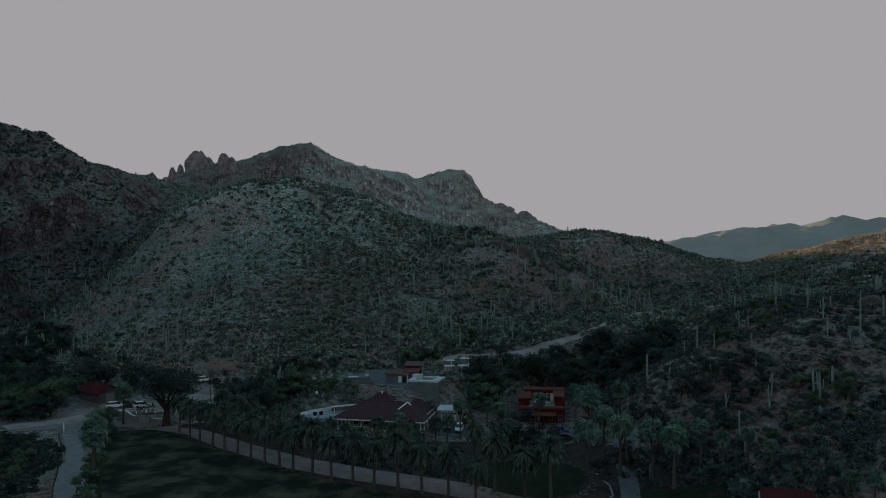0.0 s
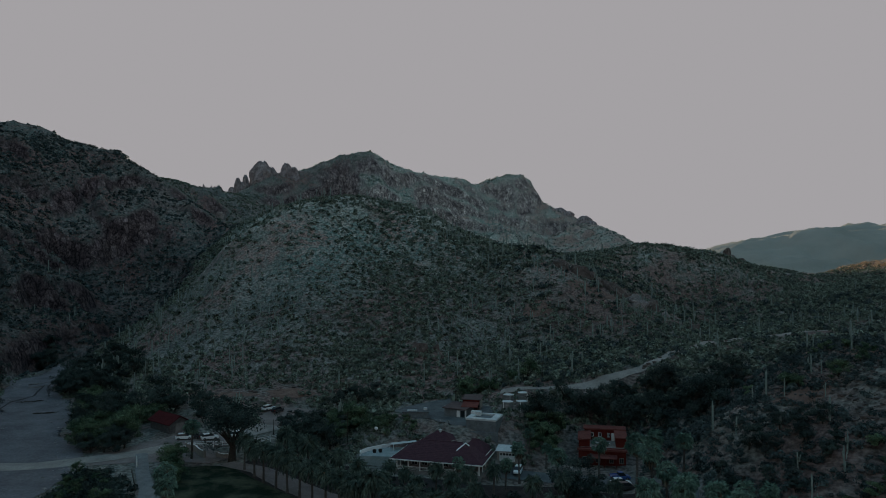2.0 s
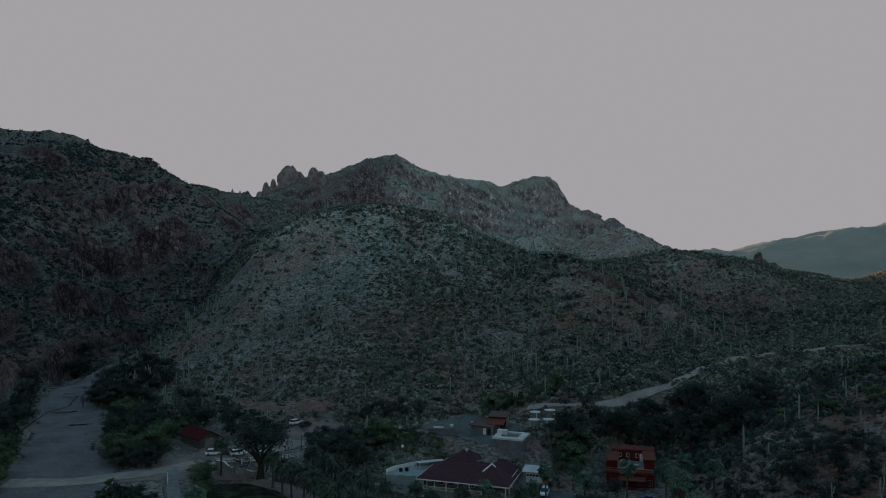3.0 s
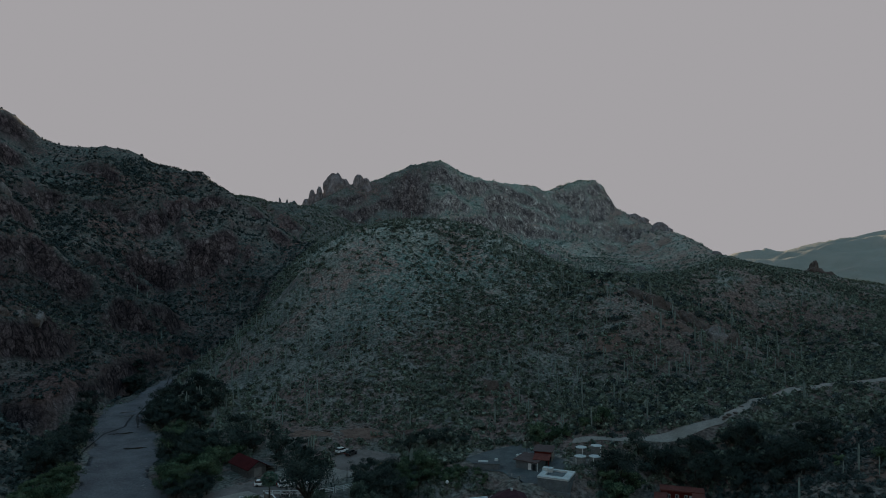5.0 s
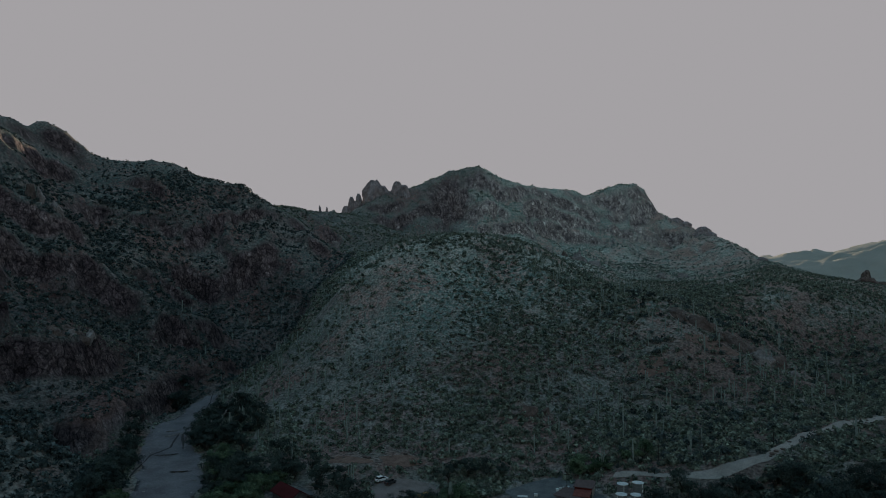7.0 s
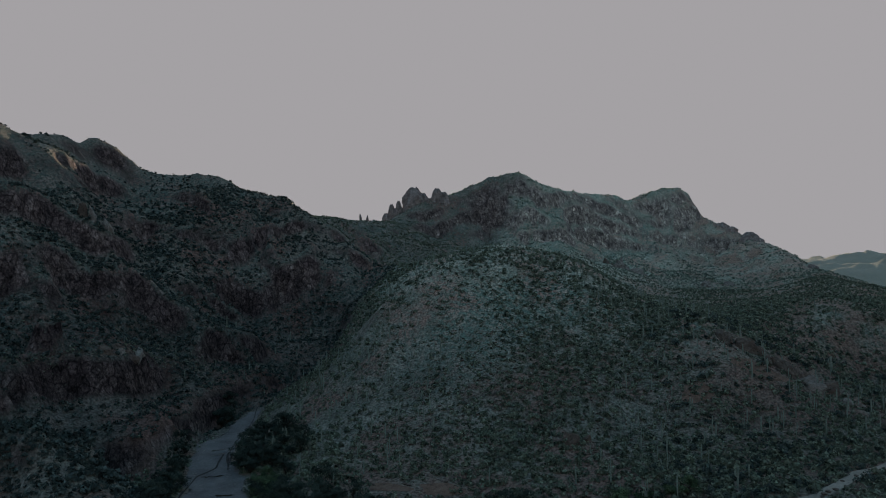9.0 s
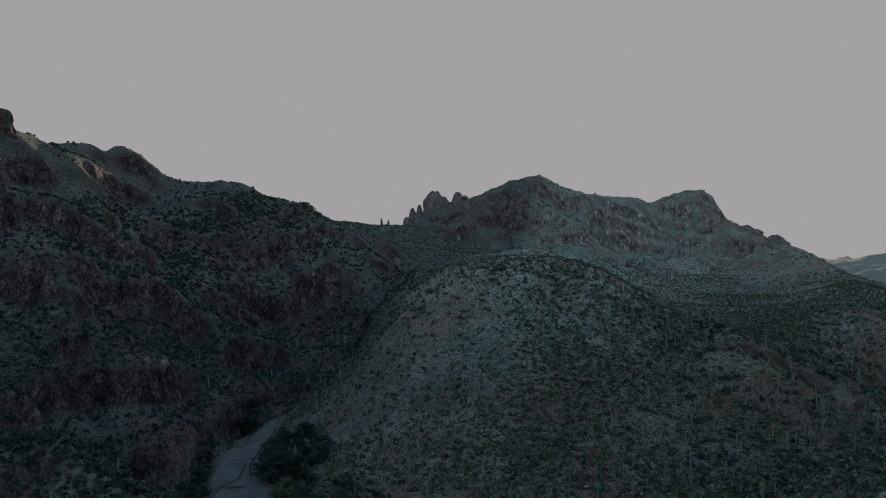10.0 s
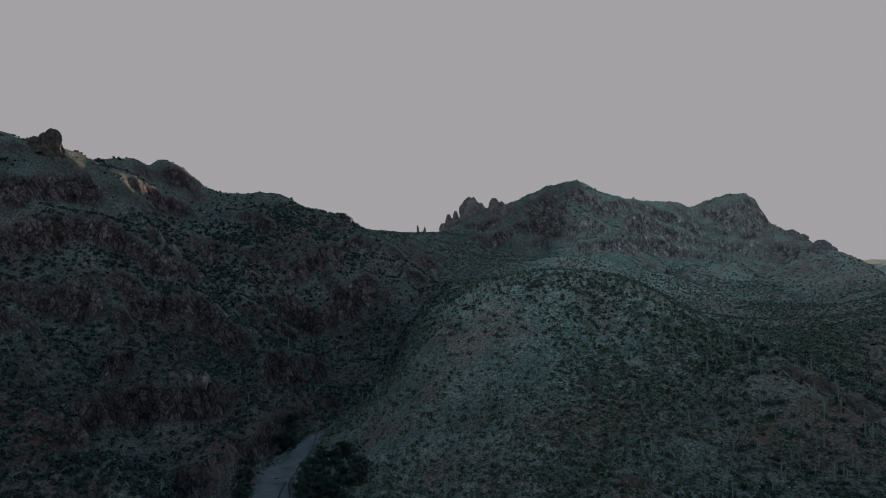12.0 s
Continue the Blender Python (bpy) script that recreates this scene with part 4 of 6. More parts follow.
ROCKS = [  # x, y, half extents, sink, pale?
    (53, 323, (6.0, 3.5, 4.5), 0.5, 1), (66, 318, (3, 2, 3), 0.5, 1), (38, 330, (5, 3, 3), 0.5, 0), (20, 338, (6, 3, 3.5), 0.55, 0),
    (-280, 389, (2.2, 4, 6.5), 0.58, 1), (-277, 386, (2.4, 3, 3.5), 0.58, 1), (-320, 313, (3.2, 5, 10), 0.64, 1), (-314, 316, (3.0, 4, 6), 0.6, 1), (-324, 309, (4, 4, 9), 0.6, 0),
    (-246, 259, (4, 8, 6), 0.8, 0), (-244, 257, (2.5, 7, 4), 0.78, 1), (-244, 268, (3, 6, 4), 0.8, 1), (-247, 250, (4, 6, 5), 0.8, 0), (-206, 251, (3.2, 3, 3.0), 0.4, 1), (-203, 257, (2, 2, 1.8), 0.4, 1),
    (-37, 261, (4.5, 2.5, 4.5), 0.6, 0), (-31, 264, (3, 2, 3), 0.55, 0), (-230, 511, (2.4, 4, 7.5), 0.6, 1), (42, 331, (8, 3, 4), 0.55, 0), (30, 333, (6, 3, 4), 0.55, 0), (62, 328, (5, 3, 4), 0.5, 0), (48, 327, (7, 3, 4.5), 0.6, 0),
    (34, 826, (12, 6, 5), 0.5, 1), (60, 830, (8, 5, 5), 0.5, 1), (-57, 817, (9, 6, 9), 0.5, 1), (-40, 822, (10, 6, 7), 0.5, 1), (-75, 832, (7, 5, 10), 0.5, 0), (-60, 845, (6, 5, 13), 0.5, 1),
    (74, 300, (4, 3, 3), 0.6, 0), (84, 330, (4, 3, 3.5), 0.6, 0), (95, 165, (4, 3, 2.5), 0.65, 0), (50, 228, (3, 2, 2), 0.6, 0)]
for k, (x, y, size, sink, pale) in enumerate(ROCKS):
    sink = max(sink, 0.52) if size[2] > 6 else sink
    rock("rock_outcrop", x, y, size, PALE_ROCK if pale else BROWN_ROCK,
         "pale grey weathered rock outcrop on the slope" if pale else "dark red-brown rock outcrop on the slope", k + 1, sink, turn=k * 37)
for k, (x, y, h) in enumerate(((-351, 706, 6.0), (-339, 710, 7.5), (-333, 715, 5.5), (-345, 703, 4.0))):
    rock("rock_spire", x, y, (1.7, 1.7, h), BACK_ROCK, "slim dark rock spire standing on the saddle", 60 + k, 0.25)
# the balanced tower on the eastern shoulder
rock("rock_tower", 200.7, 675.2, (11, 6, 5.0), BROWN_ROCK, "dark rock base of the ridge tower", 70, 0.5)
rock("rock_tower", 200.2, 675.2, (3.4, 2.8, 4.4), BROWN_ROCK, "dark blocky rock tower on the ridge", 71, 0.2, z=64.0)


def tower(x, y, wide, deep, tall, top, seed, mat=BACK_ROCK):
    """An upright, cracked stump of rock with a rounded head; its foot is sunk into the crest."""
    r = random.Random(seed)
    bm = bmesh.new()
    rings, n = 22, 40
    flats = [(r.uniform(0, 6.283), r.uniform(0.78, 0.95)) for _ in range(9)]
    rows = []
    for k in range(rings + 1):
        t = k / rings
        girth = (1.0 + 0.9 * max(0.0, 0.55 - t) - 0.18 * t) * math.sqrt(max(0.0, 1 - (max(0.0, t - 0.62) / 0.40) ** 2.0))
        row = []
        for i in range(n):
            a = 6.283 * i / n
            d = min([1.0] + [h / math.cos(a - f) for f, h in flats if math.cos(a - f) > 0.1])
            q = Vector((math.cos(a) * 2 + seed * 5.3, math.sin(a) * 2, t * tall / wide * 0.8))
            d *= 1 + 0.3 * noise.noise(q) - 0.5 * abs(noise.noise(Vector((q.x * 1.9, q.y * 1.9, q.z * 0.35)))) + 0.2 * noise.noise(q * 2.7) + 0.12 * noise.noise(q * 6)
            row.append(bm.verts.new((math.cos(a) * d * girth * wide, math.sin(a) * d * girth * deep, tall * (t + (0.02 + 0.07 * max(0.0, t - 0.6)) * noise.noise(Vector((q.x * 2.2, q.y * 2.2, 3.0))) * 1.6))))
        rows.append(row)
    for p, q in zip(rows, rows[1:]):
        for i in range(n):
            bm.faces.new((p[i], p[(i + 1) % n], q[(i + 1) % n], q[i]))
    bm.faces.new(rows[-1])
    ob = part("rock_pinnacle", bm, mat, None)
    ob.matrix_basis = pose(x, y, top - tall)
    return tagged(ob, "upright brown rock pinnacle on the skyline", "rock")


for k, (x, y, wide, deep, tall, top) in enumerate((
        (-312.5, 808, 16, 12, 52, 183.5), (-302, 812, 11, 8, 36, 177), (-330, 801.3, 5.6, 5, 34, 166.5), (-338.3, 797.8, 6.2, 5, 34, 162.5), (-334, 799.5, 7, 6, 26, 157.5), (-345, 795, 6, 5, 22, 151),
        (-284.6, 818.7, 9, 8, 34, 182.8), (-276, 821, 7, 7, 18, 178.5),
        (66, 1066, 15, 9, 22, 147.5), (80, 1052, 10, 8, 16, 141), (101, 1026, 13, 9, 18, 131.5), (110, 1012, 9, 8, 14, 123), (155, 900, 8, 6, 12, 86))):
    tower(x, y, wide, deep, tall, top, 80 + k)
tower(-378.3, 283.8, 5.5, 6, 18, 179, 95, BROWN_ROCK)
tower(-381, 280, 6, 6, 14, 176, 96, BROWN_ROCK)
tower(-383.5, 276, 5, 5, 10, 173.5, 97, BROWN_ROCK)

# ---------------------------------------------------------------- trees and palms
BARK = material("dark_bark", (0.03, 0.026, 0.022), (0.07, 0.058, 0.048), 3, 0.95)
PALM_BARK = material("palm_bark", (0.055, 0.050, 0.048), (0.12, 0.108, 0.10), 4, 0.95, spread=0.2)
THATCH = leafy("dry_fronds", (0.09, 0.075, 0.055), (0.16, 0.13, 0.095), 0.5)
DATE_LEAF = leafy("date_palm_fronds", (0.026, 0.044, 0.036), (0.10, 0.135, 0.105), 0.5)
FAN_LEAF = leafy("fan_palm_leaves", (0.075, 0.142, 0.116), (0.205, 0.325, 0.262), 0.3)
TREE_LEAF = leafy("tree_leaves", (0.013, 0.025, 0.023), (0.052, 0.076, 0.066), 0.16)
GREEN_LEAF = leafy("fresh_leaves", (0.034, 0.068, 0.040), (0.108, 0.162, 0.094), 0.16)


def date_palm_proto(seed, tall):
    r = random.Random(seed)
    root = new("date_palm")
    pts = [(0.05 * math.sin(k + seed), 0.05 * math.cos(k), tall * k / 6 - (0.3 if k == 0 else 0)) for k in range(7)]
    part("trunk", tube(bmesh.new(), pts, [0.40, 0.29, 0.26, 0.26, 0.28, 0.36, 0.46], 10, 0.08), PALM_BARK, root)
    verts = []
    for k in range(140):
        a, lift = r.uniform(0, 6.283), math.asin(r.uniform(-0.75, 0.97))
        length, droop = r.uniform(2.5, 3.3), r.uniform(0.5, 1.1)
        c, s = math.cos(a), math.sin(a)
        spine = []
        for i in range(9):
            t = i / 8
            out = length * t * math.cos(lift) * (1 - 0.12 * t)
            spine.append(Vector((c * out, s * out, tall + 0.15 + length * t * math.sin(lift) - droop * t * t * 1.7)))
        side = Vector((-s, c, 0))
        for i in range(8):
            p, q = spine[i], spine[i + 1]
            for sg in (-1, 1):
                reach = 0.2 * (1 - 0.4 * (i / 8)) * (0.5 + min(1, i / 2))
                tip = q + side * sg * reach + (q - p) * 0.35 - Vector((0, 0, 0.16 + r.random() * 0.12))
                verts += [p, q, tip, p, p.lerp(tip, 0.96) + side * sg * 0.02, p.lerp(q, 0.3) + side * sg * reach * 0.9 - Vector((0, 0, 0.1))]
    me = mesh_from("crown", np.array([v[:] for v in verts]), np.arange(len(verts)).reshape(-1, 3), [DATE_LEAF])
    part("crown", me, None, root)
    dead = leaf_arrays(np.random.RandomState(seed), np.random.RandomState(seed + 1).randn(90, 3) * (0.55, 0.55, 0.45) + (0, 0, tall - 0.75), 0.42, (0.6, 0.6, 1.5))
    part("dry_fronds", mesh_from("dry_fronds", dead, np.arange(len(dead)).reshape(-1, 3), [THATCH]), None, root, "hanging dry brown fronds")
    return tagged(root, "date palm with stout trunk and arching dark green fronds", "palm tree", "date palms along the promenade")


def fan_palm_proto(seed, tall, skirt):
    r = random.Random(seed)
    root = new("fan_palm")
    pts = [(0.12 * math.sin(k * 0.6 + seed), 0.1 * math.cos(k * 0.5), tall * k / 6 - (0.3 if k == 0 else 0)) for k in range(7)]
    part("trunk", tube(bmesh.new(), pts, [0.42, 0.30, 0.26, 0.24, 0.22, 0.22, 0.25], 10), PALM_BARK, root)
    top = Vector(pts[-1])
    verts = []
    for k in range(74):
        a, lift = r.uniform(0, 6.283), math.asin(r.uniform(-0.85, 0.96))
        d = Vector((math.cos(a) * math.cos(lift), math.sin(a) * math.cos(lift), math.sin(lift)))
        hub = top + d * r.uniform(1.1, 1.8)
        side = d.cross(Vector((0, 0, 1))).normalized()
        up = side.cross(d)
        stalk = top + side * 0.04
        verts += [top, stalk, hub]
        for i in range(9):
            w = -1.25 + 2.5 * i / 8
            ray = d * math.cos(w) + side * math.sin(w)
            tip = hub + ray * r.uniform(0.8, 1.2) - Vector((0, 0, 0.55 * r.random() + 0.15)) - up * 0.05
            edge = side * 0.10 if abs(w) < 0.8 else d * 0.10
            verts += [hub - edge * 0.4, hub + ray * 0.55 + edge, tip]
            verts += [hub + edge * 0.4, hub + ray * 0.55 - edge, tip]
    part("crown", mesh_from("crown", np.array([v[:] for v in verts]), np.arange(len(verts)).reshape(-1, 3), [FAN_LEAF]), None, root)
    rr = np.random.RandomState(seed)
    dead = leaf_arrays(rr, np.stack([rr.randn(130) * 0.42, rr.randn(130) * 0.42, tall - 0.5 - rr.rand(130) * skirt], -1) + np.array((top.x, top.y, 0)), 0.5, (0.5, 0.5, 1.6))
    part("dry_skirt", mesh_from("dry_skirt", dead, np.arange(len(dead)).reshape(-1, 3), [THATCH]), None, root, "skirt of dry brown leaves")
    return tagged(root, "tall fan palm with thin trunk and bright green head", "palm tree", "fan palms of the garden")


def tree_proto(name, seed, tall, spread, leaf, n, size, label, trunk_r=0.28, limbs=6, low=0.5):
    r = random.Random(seed)
    rr = np.random.RandomState(seed)
    root = new(name)
    fork = tall * (0.1 + 0.4 * max(0, low - 0.15))
    bm = tube(bmesh.new(), [(0, 0, -0.3), (0.08, 0.04, fork * 0.5), (0.15, -0.05, fork)], [trunk_r * 1.3, trunk_r, trunk_r * 0.85], 9)
    heads = []
    for k in range(limbs):
        a = 6.283 * k / limbs + r.uniform(-0.4, 0.4)
        d, h = spread * r.uniform(0.35, 0.75), tall * r.uniform(low, 0.9)
        c, s = math.cos(a), math.sin(a)
        tube(bm, [(0.15, -0.05, fork * 0.95), (c * d * 0.45, s * d * 0.45, (fork + h) * 0.52), (c * d, s * d, h)], [trunk_r * 0.55, trunk_r * 0.36, 0.04], 6)
        heads.append((c * d, s * d, h))
    part("trunk", bm, BARK, root)
    heads = np.array(heads + [(0, 0, tall * 0.86)])
    pick = rr.randint(0, len(heads), n)
    sub = rr.randn(len(heads) * 4, 3) * np.array([spread * 0.24, spread * 0.24, tall * 0.10])
    d = rr.randn(n, 3)
    d /= np.linalg.norm(d, axis=1, keepdims=True)
    p = heads[pick] + sub[pick * 4 + rr.randint(0, 4, n)] + d * (rr.rand(n, 1) ** 0.4) * np.array([spread * 0.30, spread * 0.30, tall * 0.14])
    p[:, 2] = np.abs(p[:, 2]) + (0.05 if low < 0.3 else tall * 0.1)
    v = leaf_arrays(rr, p, size, around=heads[pick] - np.array([0, 0, tall * 0.1]))
    part("crown", mesh_from("crown", v, np.arange(len(v)).reshape(-1, 3), [leaf]), None, root)
    return tagged(root, label, "tree")


def plant(protos, places, seed, low, high, group=""):
    """Set copies of the protos at places; the first ones take the protos themselves."""
    r = random.Random(seed)
    for k, p in enumerate(places):
        s = r.uniform(low, high) * (p[2] if len(p) > 2 else 1)
        m = pose(p[0], p[1], float(height(p[0], p[1])), r.uniform(-1.5, 1.5), r.uniform(-1.5, 1.5), r.uniform(0, 360))
        ob = protos[k] if k < len(protos) else copy_thing(protos[k % len(protos)], m)
        ob.matrix_basis = m
        ob.scale = (s, s, s)
        tagged(ob, group=group)


DATES = [date_palm_proto(s, t) for s, t in ((1, 8.6), (2, 7.8), (3, 9.2), (4, 8.2))]
ROW = [(-63.6, 159.7), (-59.4, 155.0), (-55.6, 151.0), (-51.6, 147.7), (-48.2, 145.0), (-44.5, 142.0), (-40.8, 138.7), (-37.4, 136.4), (-33.8, 133.4), (-30.5, 130.8),
       (-26.4, 128.1), (-22.5, 125.1), (-18.4, 123.3), (-14.6, 122.4), (-10.2, 119.4), (-6.2, 118.6), (-1.8, 116.2), (2.6, 113.4)]
SECOND = [(-56, 166), (-51, 160.5), (-47, 156), (-43, 152), (-38, 148.5), (-33, 145.5), (6, 120.1), (10.7, 117.8), (14.9, 117.3), (-27, 142.5, 0.8), (-20, 139, 0.75),
          (-24, 150, 0.75), (-17, 148.5, 0.75), (-10, 147, 0.8), (-5, 151, 0.75), (-28, 154, 0.7), (-13, 141, 0.8), (3, 140, 0.8), (9, 143, 0.8), (19, 142, 0.8), (-8, 136, 0.75)]
plant(DATES, ROW + SECOND, 3, 0.82, 1.0)
FANS = [fan_palm_proto(s, t, k) for s, t, k in ((11, 9.0, 1.4), (12, 10.0, 2.0), (13, 8.2, 1.0), (14, 10.6, 2.4))]
FAN_PLACES = [(-79.8, 166.1, 0.88), (18.6, 164.8, 0.8), (8.7, 158, 0.85), (-65, 125.5, 0.9), (-63.4, 123, 0.95), (24.9, 151.6), (23.1, 129.2), (27.3, 135.2), (31.1, 133.2), (33.7, 125.7), (36.6, 122.3), (42.2, 125.9), (44.8, 122.5), (47.8, 119.3),
              (50.1, 116.2), (56.1, 119.4), (53.8, 110.6), (52, 96.6), (56, 98.7), (26, 141), (29, 128.5, 0.9), (39, 128, 0.9), (-2.5, 157, 0.7), (0.5, 162, 0.8), (3, 176, 0.6), (31, 164, 0.8), (7, 172, 0.6),
              (62, 113, 0.8), (34, 150, 0.8), (-13, 154, 0.62)]
FAN_PLACES = [(p[0], p[1], (9.2 - float(height(p[0], p[1]))) / 9.6 if p[0] > 22 and p[1] < 140 else p[2] if len(p) > 2 else 1.0) for p in FAN_PLACES]
plant(FANS, FAN_PLACES, 5, 0.92, 1.08)

OLD = tree_proto("mesquite_tree", 31, 12.5, 10.0, TREE_LEAF, 8000, 0.22, "large old dark mesquite with leaning trunk by the gate", 0.85, 9, 0.62)
OLD.matrix_basis = pose(-69.6, 166.4, float(height(-69.6, 166.4)))
DARK_TREES = [tree_proto("tree", 40 + k, t, w, TREE_LEAF, 2400, 0.2, "dark green round-headed tree with short trunk", low=0.3) for k, (t, w) in enumerate(((5.5, 3.6), (6.8, 4.4), (4.6, 3.4), (7.6, 4.6)))]
FRESH_TREES = [tree_proto("tree", 50 + k, t, w, GREEN_LEAF, 2400, 0.2, "light green bushy tree branching from the ground", low=0.15) for k, (t, w) in enumerate(((4.6, 3.4), (5.8, 4.0), (3.8, 3.2)))]


def zone(seed, count, cx, cy, rx, ry, turn=0.0, apart=3.4):
    """Random places in an oval, kept apart and off the roads."""
    r = random.Random(seed)
    out = []
    for _ in range(count * 30):
        a, q = r.uniform(0, 6.283), math.sqrt(r.random())
        u, v = rx * q * math.cos(a), ry * q * math.sin(a)
        c, s = math.cos(radians(turn)), math.sin(radians(turn))
        x, y = cx + u * c - v * s, cy + u * s + v * c
        if len(out) < count and all(math.hypot(x - p[0], y - p[1]) > apart for p in out) and all(math.hypot(x - p[0], y - p[1]) > 7 for p in UP_ROAD) and free_of_clearings(np.array([x]), np.array([y]), 1.5)[0]:
            out.append((x, y))
    return out


dark = (zone(1, 16, -110, 207, 34, 9, -22) + zone(2, 12, -128, 196, 10, 12) + zone(3, 12, -54, 186, 8, 14, 20) + zone(4, 16, 28, 204, 17, 8, 10) + zone(5, 12, 46, 196, 14, 14)
        + zone(6, 16, -163, 240, 5.5, 17, 35, 2.6) + zone(7, 4, -48, 217, 14, 5, 0)
        + [(p[0], p[1], 0.75) for p in zone(41, 10, -107, 171, 7, 4, 0, 2.6)] + zone(37, 20, -178, 214, 4.0, 44, 33, 3.0) + zone(36, 22, -156, 250, 10, 30, 35, 3.2) + zone(11, 6, -156, 178, 4, 10, 33, 2.8) + zone(12, 5, 8, 190, 5, 6) + zone(13, 4, 13, 152, 7, 5) + [(p[0], p[1], 0.55) for p in zone(14, 14, 50, 140, 14, 10)] + zone(15, 6, -218, 300, 5, 14, 20, 3))
fresh = (zone(51, 16, -137, 158, 7, 15, 35, 2.4) + zone(52, 12, -124, 146, 5, 8, 35, 2.4) + zone(21, 18, -118, 190, 14, 18, -20) + zone(23, 8, -50, 194, 7, 9) + zone(25, 6, -8, 222, 12, 4)
         + zone(39, 14, -114, 178, 9, 8, 0, 3.0) + [(p[0], p[1], 0.55) for p in zone(26, 9, 62, 130, 12, 8)] + zone(27, 5, 6, 184, 4, 7) + zone(38, 9, -106, 190, 5, 9, 20, 3.2) + [(p[0], p[1], 0.6) for p in zone(29, 9, 70, 170, 16, 16)] + zone(32, 10, -140, 214, 8, 9, 0, 3)
         + [(p[0], p[1], 0.42) for p in zone(30, 9, -31, 187, 8, 4, 0, 2.2) + zone(31, 7, -40, 190, 6, 5, 0, 2.2) + zone(22, 34, -88, 130, 7, 26, 28, 2.3)]
         + [(-83.5, 164, 0.9), (-81.5, 160, 0.8), (-80.4, 156.5, 0.8), (-77.6, 153, 0.7), (-74.5, 147.5, 0.6), (-68, 132.5, 0.6), (-66.5, 128, 0.8), (-60.5, 116, 0.7), (-58.5, 112, 0.6)])
plant(DARK_TREES, dark, 7, 0.7, 1.15, "trees of the valley floor")
plant(FRESH_TREES, fresh, 8, 0.7, 1.15, "trees of the valley floor")

# thicket of low bushes between the wash and the walk
tx_, ty_ = strewn(-102, -66, 100, 158, 1.7, 83)
u_, v_ = (tx_ + 86) * math.cos(0.5) + (ty_ - 130) * math.sin(0.5), -(tx_ + 86) * math.sin(0.5) + (ty_ - 130) * math.cos(0.5)
inside = (u_ / 10.5) ** 2 + (v_ / 28) ** 2 < 1
inside &= free_of_clearings(tx_, ty_, 0.9)
tx_, ty_ = tx_[inside], ty_[inside]
thick = np.random.RandomState(84)
tagged(soup("thicket", tiled(NEAR[1], np.stack([tx_, ty_, height(tx_, ty_) - 0.1], -1), thick.rand(len(tx_)) * 6, 1.0 + 0.8 * thick.rand(len(tx_))), TREE_LEAF), "dense dark green thicket beside the dry wash", "bushes", kind="stuff")

# planted bed of low dark bushes beside the promenade
bed = np.random.RandomState(71)
bx = np.r_[bed.rand(70) * 26 - 24, bed.rand(30) * 10 + 24, bed.rand(120) * 34 - 34]
by = np.r_[133 - (bx[:70] + 12) * 0.5 + bed.randn(70) * 2.2, 132 + bed.randn(30) * 4, 151 - (bx[100:] + 16) * 0.3 + bed.randn(120) * 4]
ok = np.array([all(math.hypot(x - px, y - py) > w / 2 + 0.6 for px, py, w in along(PROMENADE, 2.5)) and math.hypot(x - 12.6, y - 128.6) > 11 for x, y in zip(bx, by)])
bp_ = np.stack([bx, by, height(bx, by)], -1)[ok]
tagged(soup("flower_bed", tiled(FINE[0], bp_, bed.rand(len(bp_)) * 6, 0.5 + 0.4 * bed.rand(len(bp_))), TREE_LEAF), "low dark bushes planted in the gravel bed", "bushes", kind="stuff")

# ---------------------------------------------------------------- buildings
ROOF_RED = material("maroon_shingles", (0.060, 0.028, 0.038), (0.090, 0.044, 0.056), 1.2, 0.85, bump=0.5, fine=0.35)
WHITE = material("white_paint", (0.58, 0.60, 0.60), (0.76, 0.77, 0.77), 0.8, 0.6, fine=0.08)
DARK_WALL = material("shaded_plaster", (0.16, 0.15, 0.145), (0.24, 0.225, 0.22), 0.8, 0.85)
GREY_BLOCK = material("grey_block", (0.105, 0.12, 0.13), (0.16, 0.18, 0.19), 0.7, 0.9)
PALE_ROOF = material("pale_roofing", (0.42, 0.46, 0.47), (0.58, 0.62, 0.62), 0.5, 0.8)
DECK_GREEN = material("blue_grey_decking", (0.20, 0.26, 0.27), (0.30, 0.36, 0.37), 0.6, 0.8)
RUST_WALL = material("rust_red_plaster", (0.080, 0.012, 0.010), (0.125, 0.021, 0.016), 0.6, 0.85)
RUST_ROOF = material("salmon_roofing", (0.115, 0.036, 0.031), (0.170, 0.056, 0.047), 0.7, 0.85)
BARN_RED = material("barn_red_metal", (0.052, 0.007, 0.010), (0.082, 0.012, 0.014), 0.5, 0.85)
OLD_WOOD = material("weathered_boards", (0.070, 0.070, 0.074), (0.135, 0.132, 0.134), 1.5, 0.9, spread=0.15)
BROWN_ROOF = material("brown_roofing", (0.075, 0.055, 0.055), (0.12, 0.09, 0.088), 0.8, 0.85)
TANK_SKIN = material("tank_steel", (0.12, 0.13, 0.13), (0.18, 0.19, 0.185), 0.6, 0.6)
TAN_WALL = material("tan_plaster", (0.20, 0.182, 0.165), (0.29, 0.265, 0.24), 0.8, 0.9)
GLASS = material("window_glass", (0.012, 0.015, 0.018), (0.022, 0.026, 0.030), 0.5, 0.08, bump=0, fine=0.0)
STEEL = material("dull_steel", (0.20, 0.21, 0.22), (0.30, 0.31, 0.32), 2, 0.45, 0.8)
RUBBER = material("tyre_rubber", (0.014, 0.014, 0.015), (0.024, 0.024, 0.025), 3, 0.9)


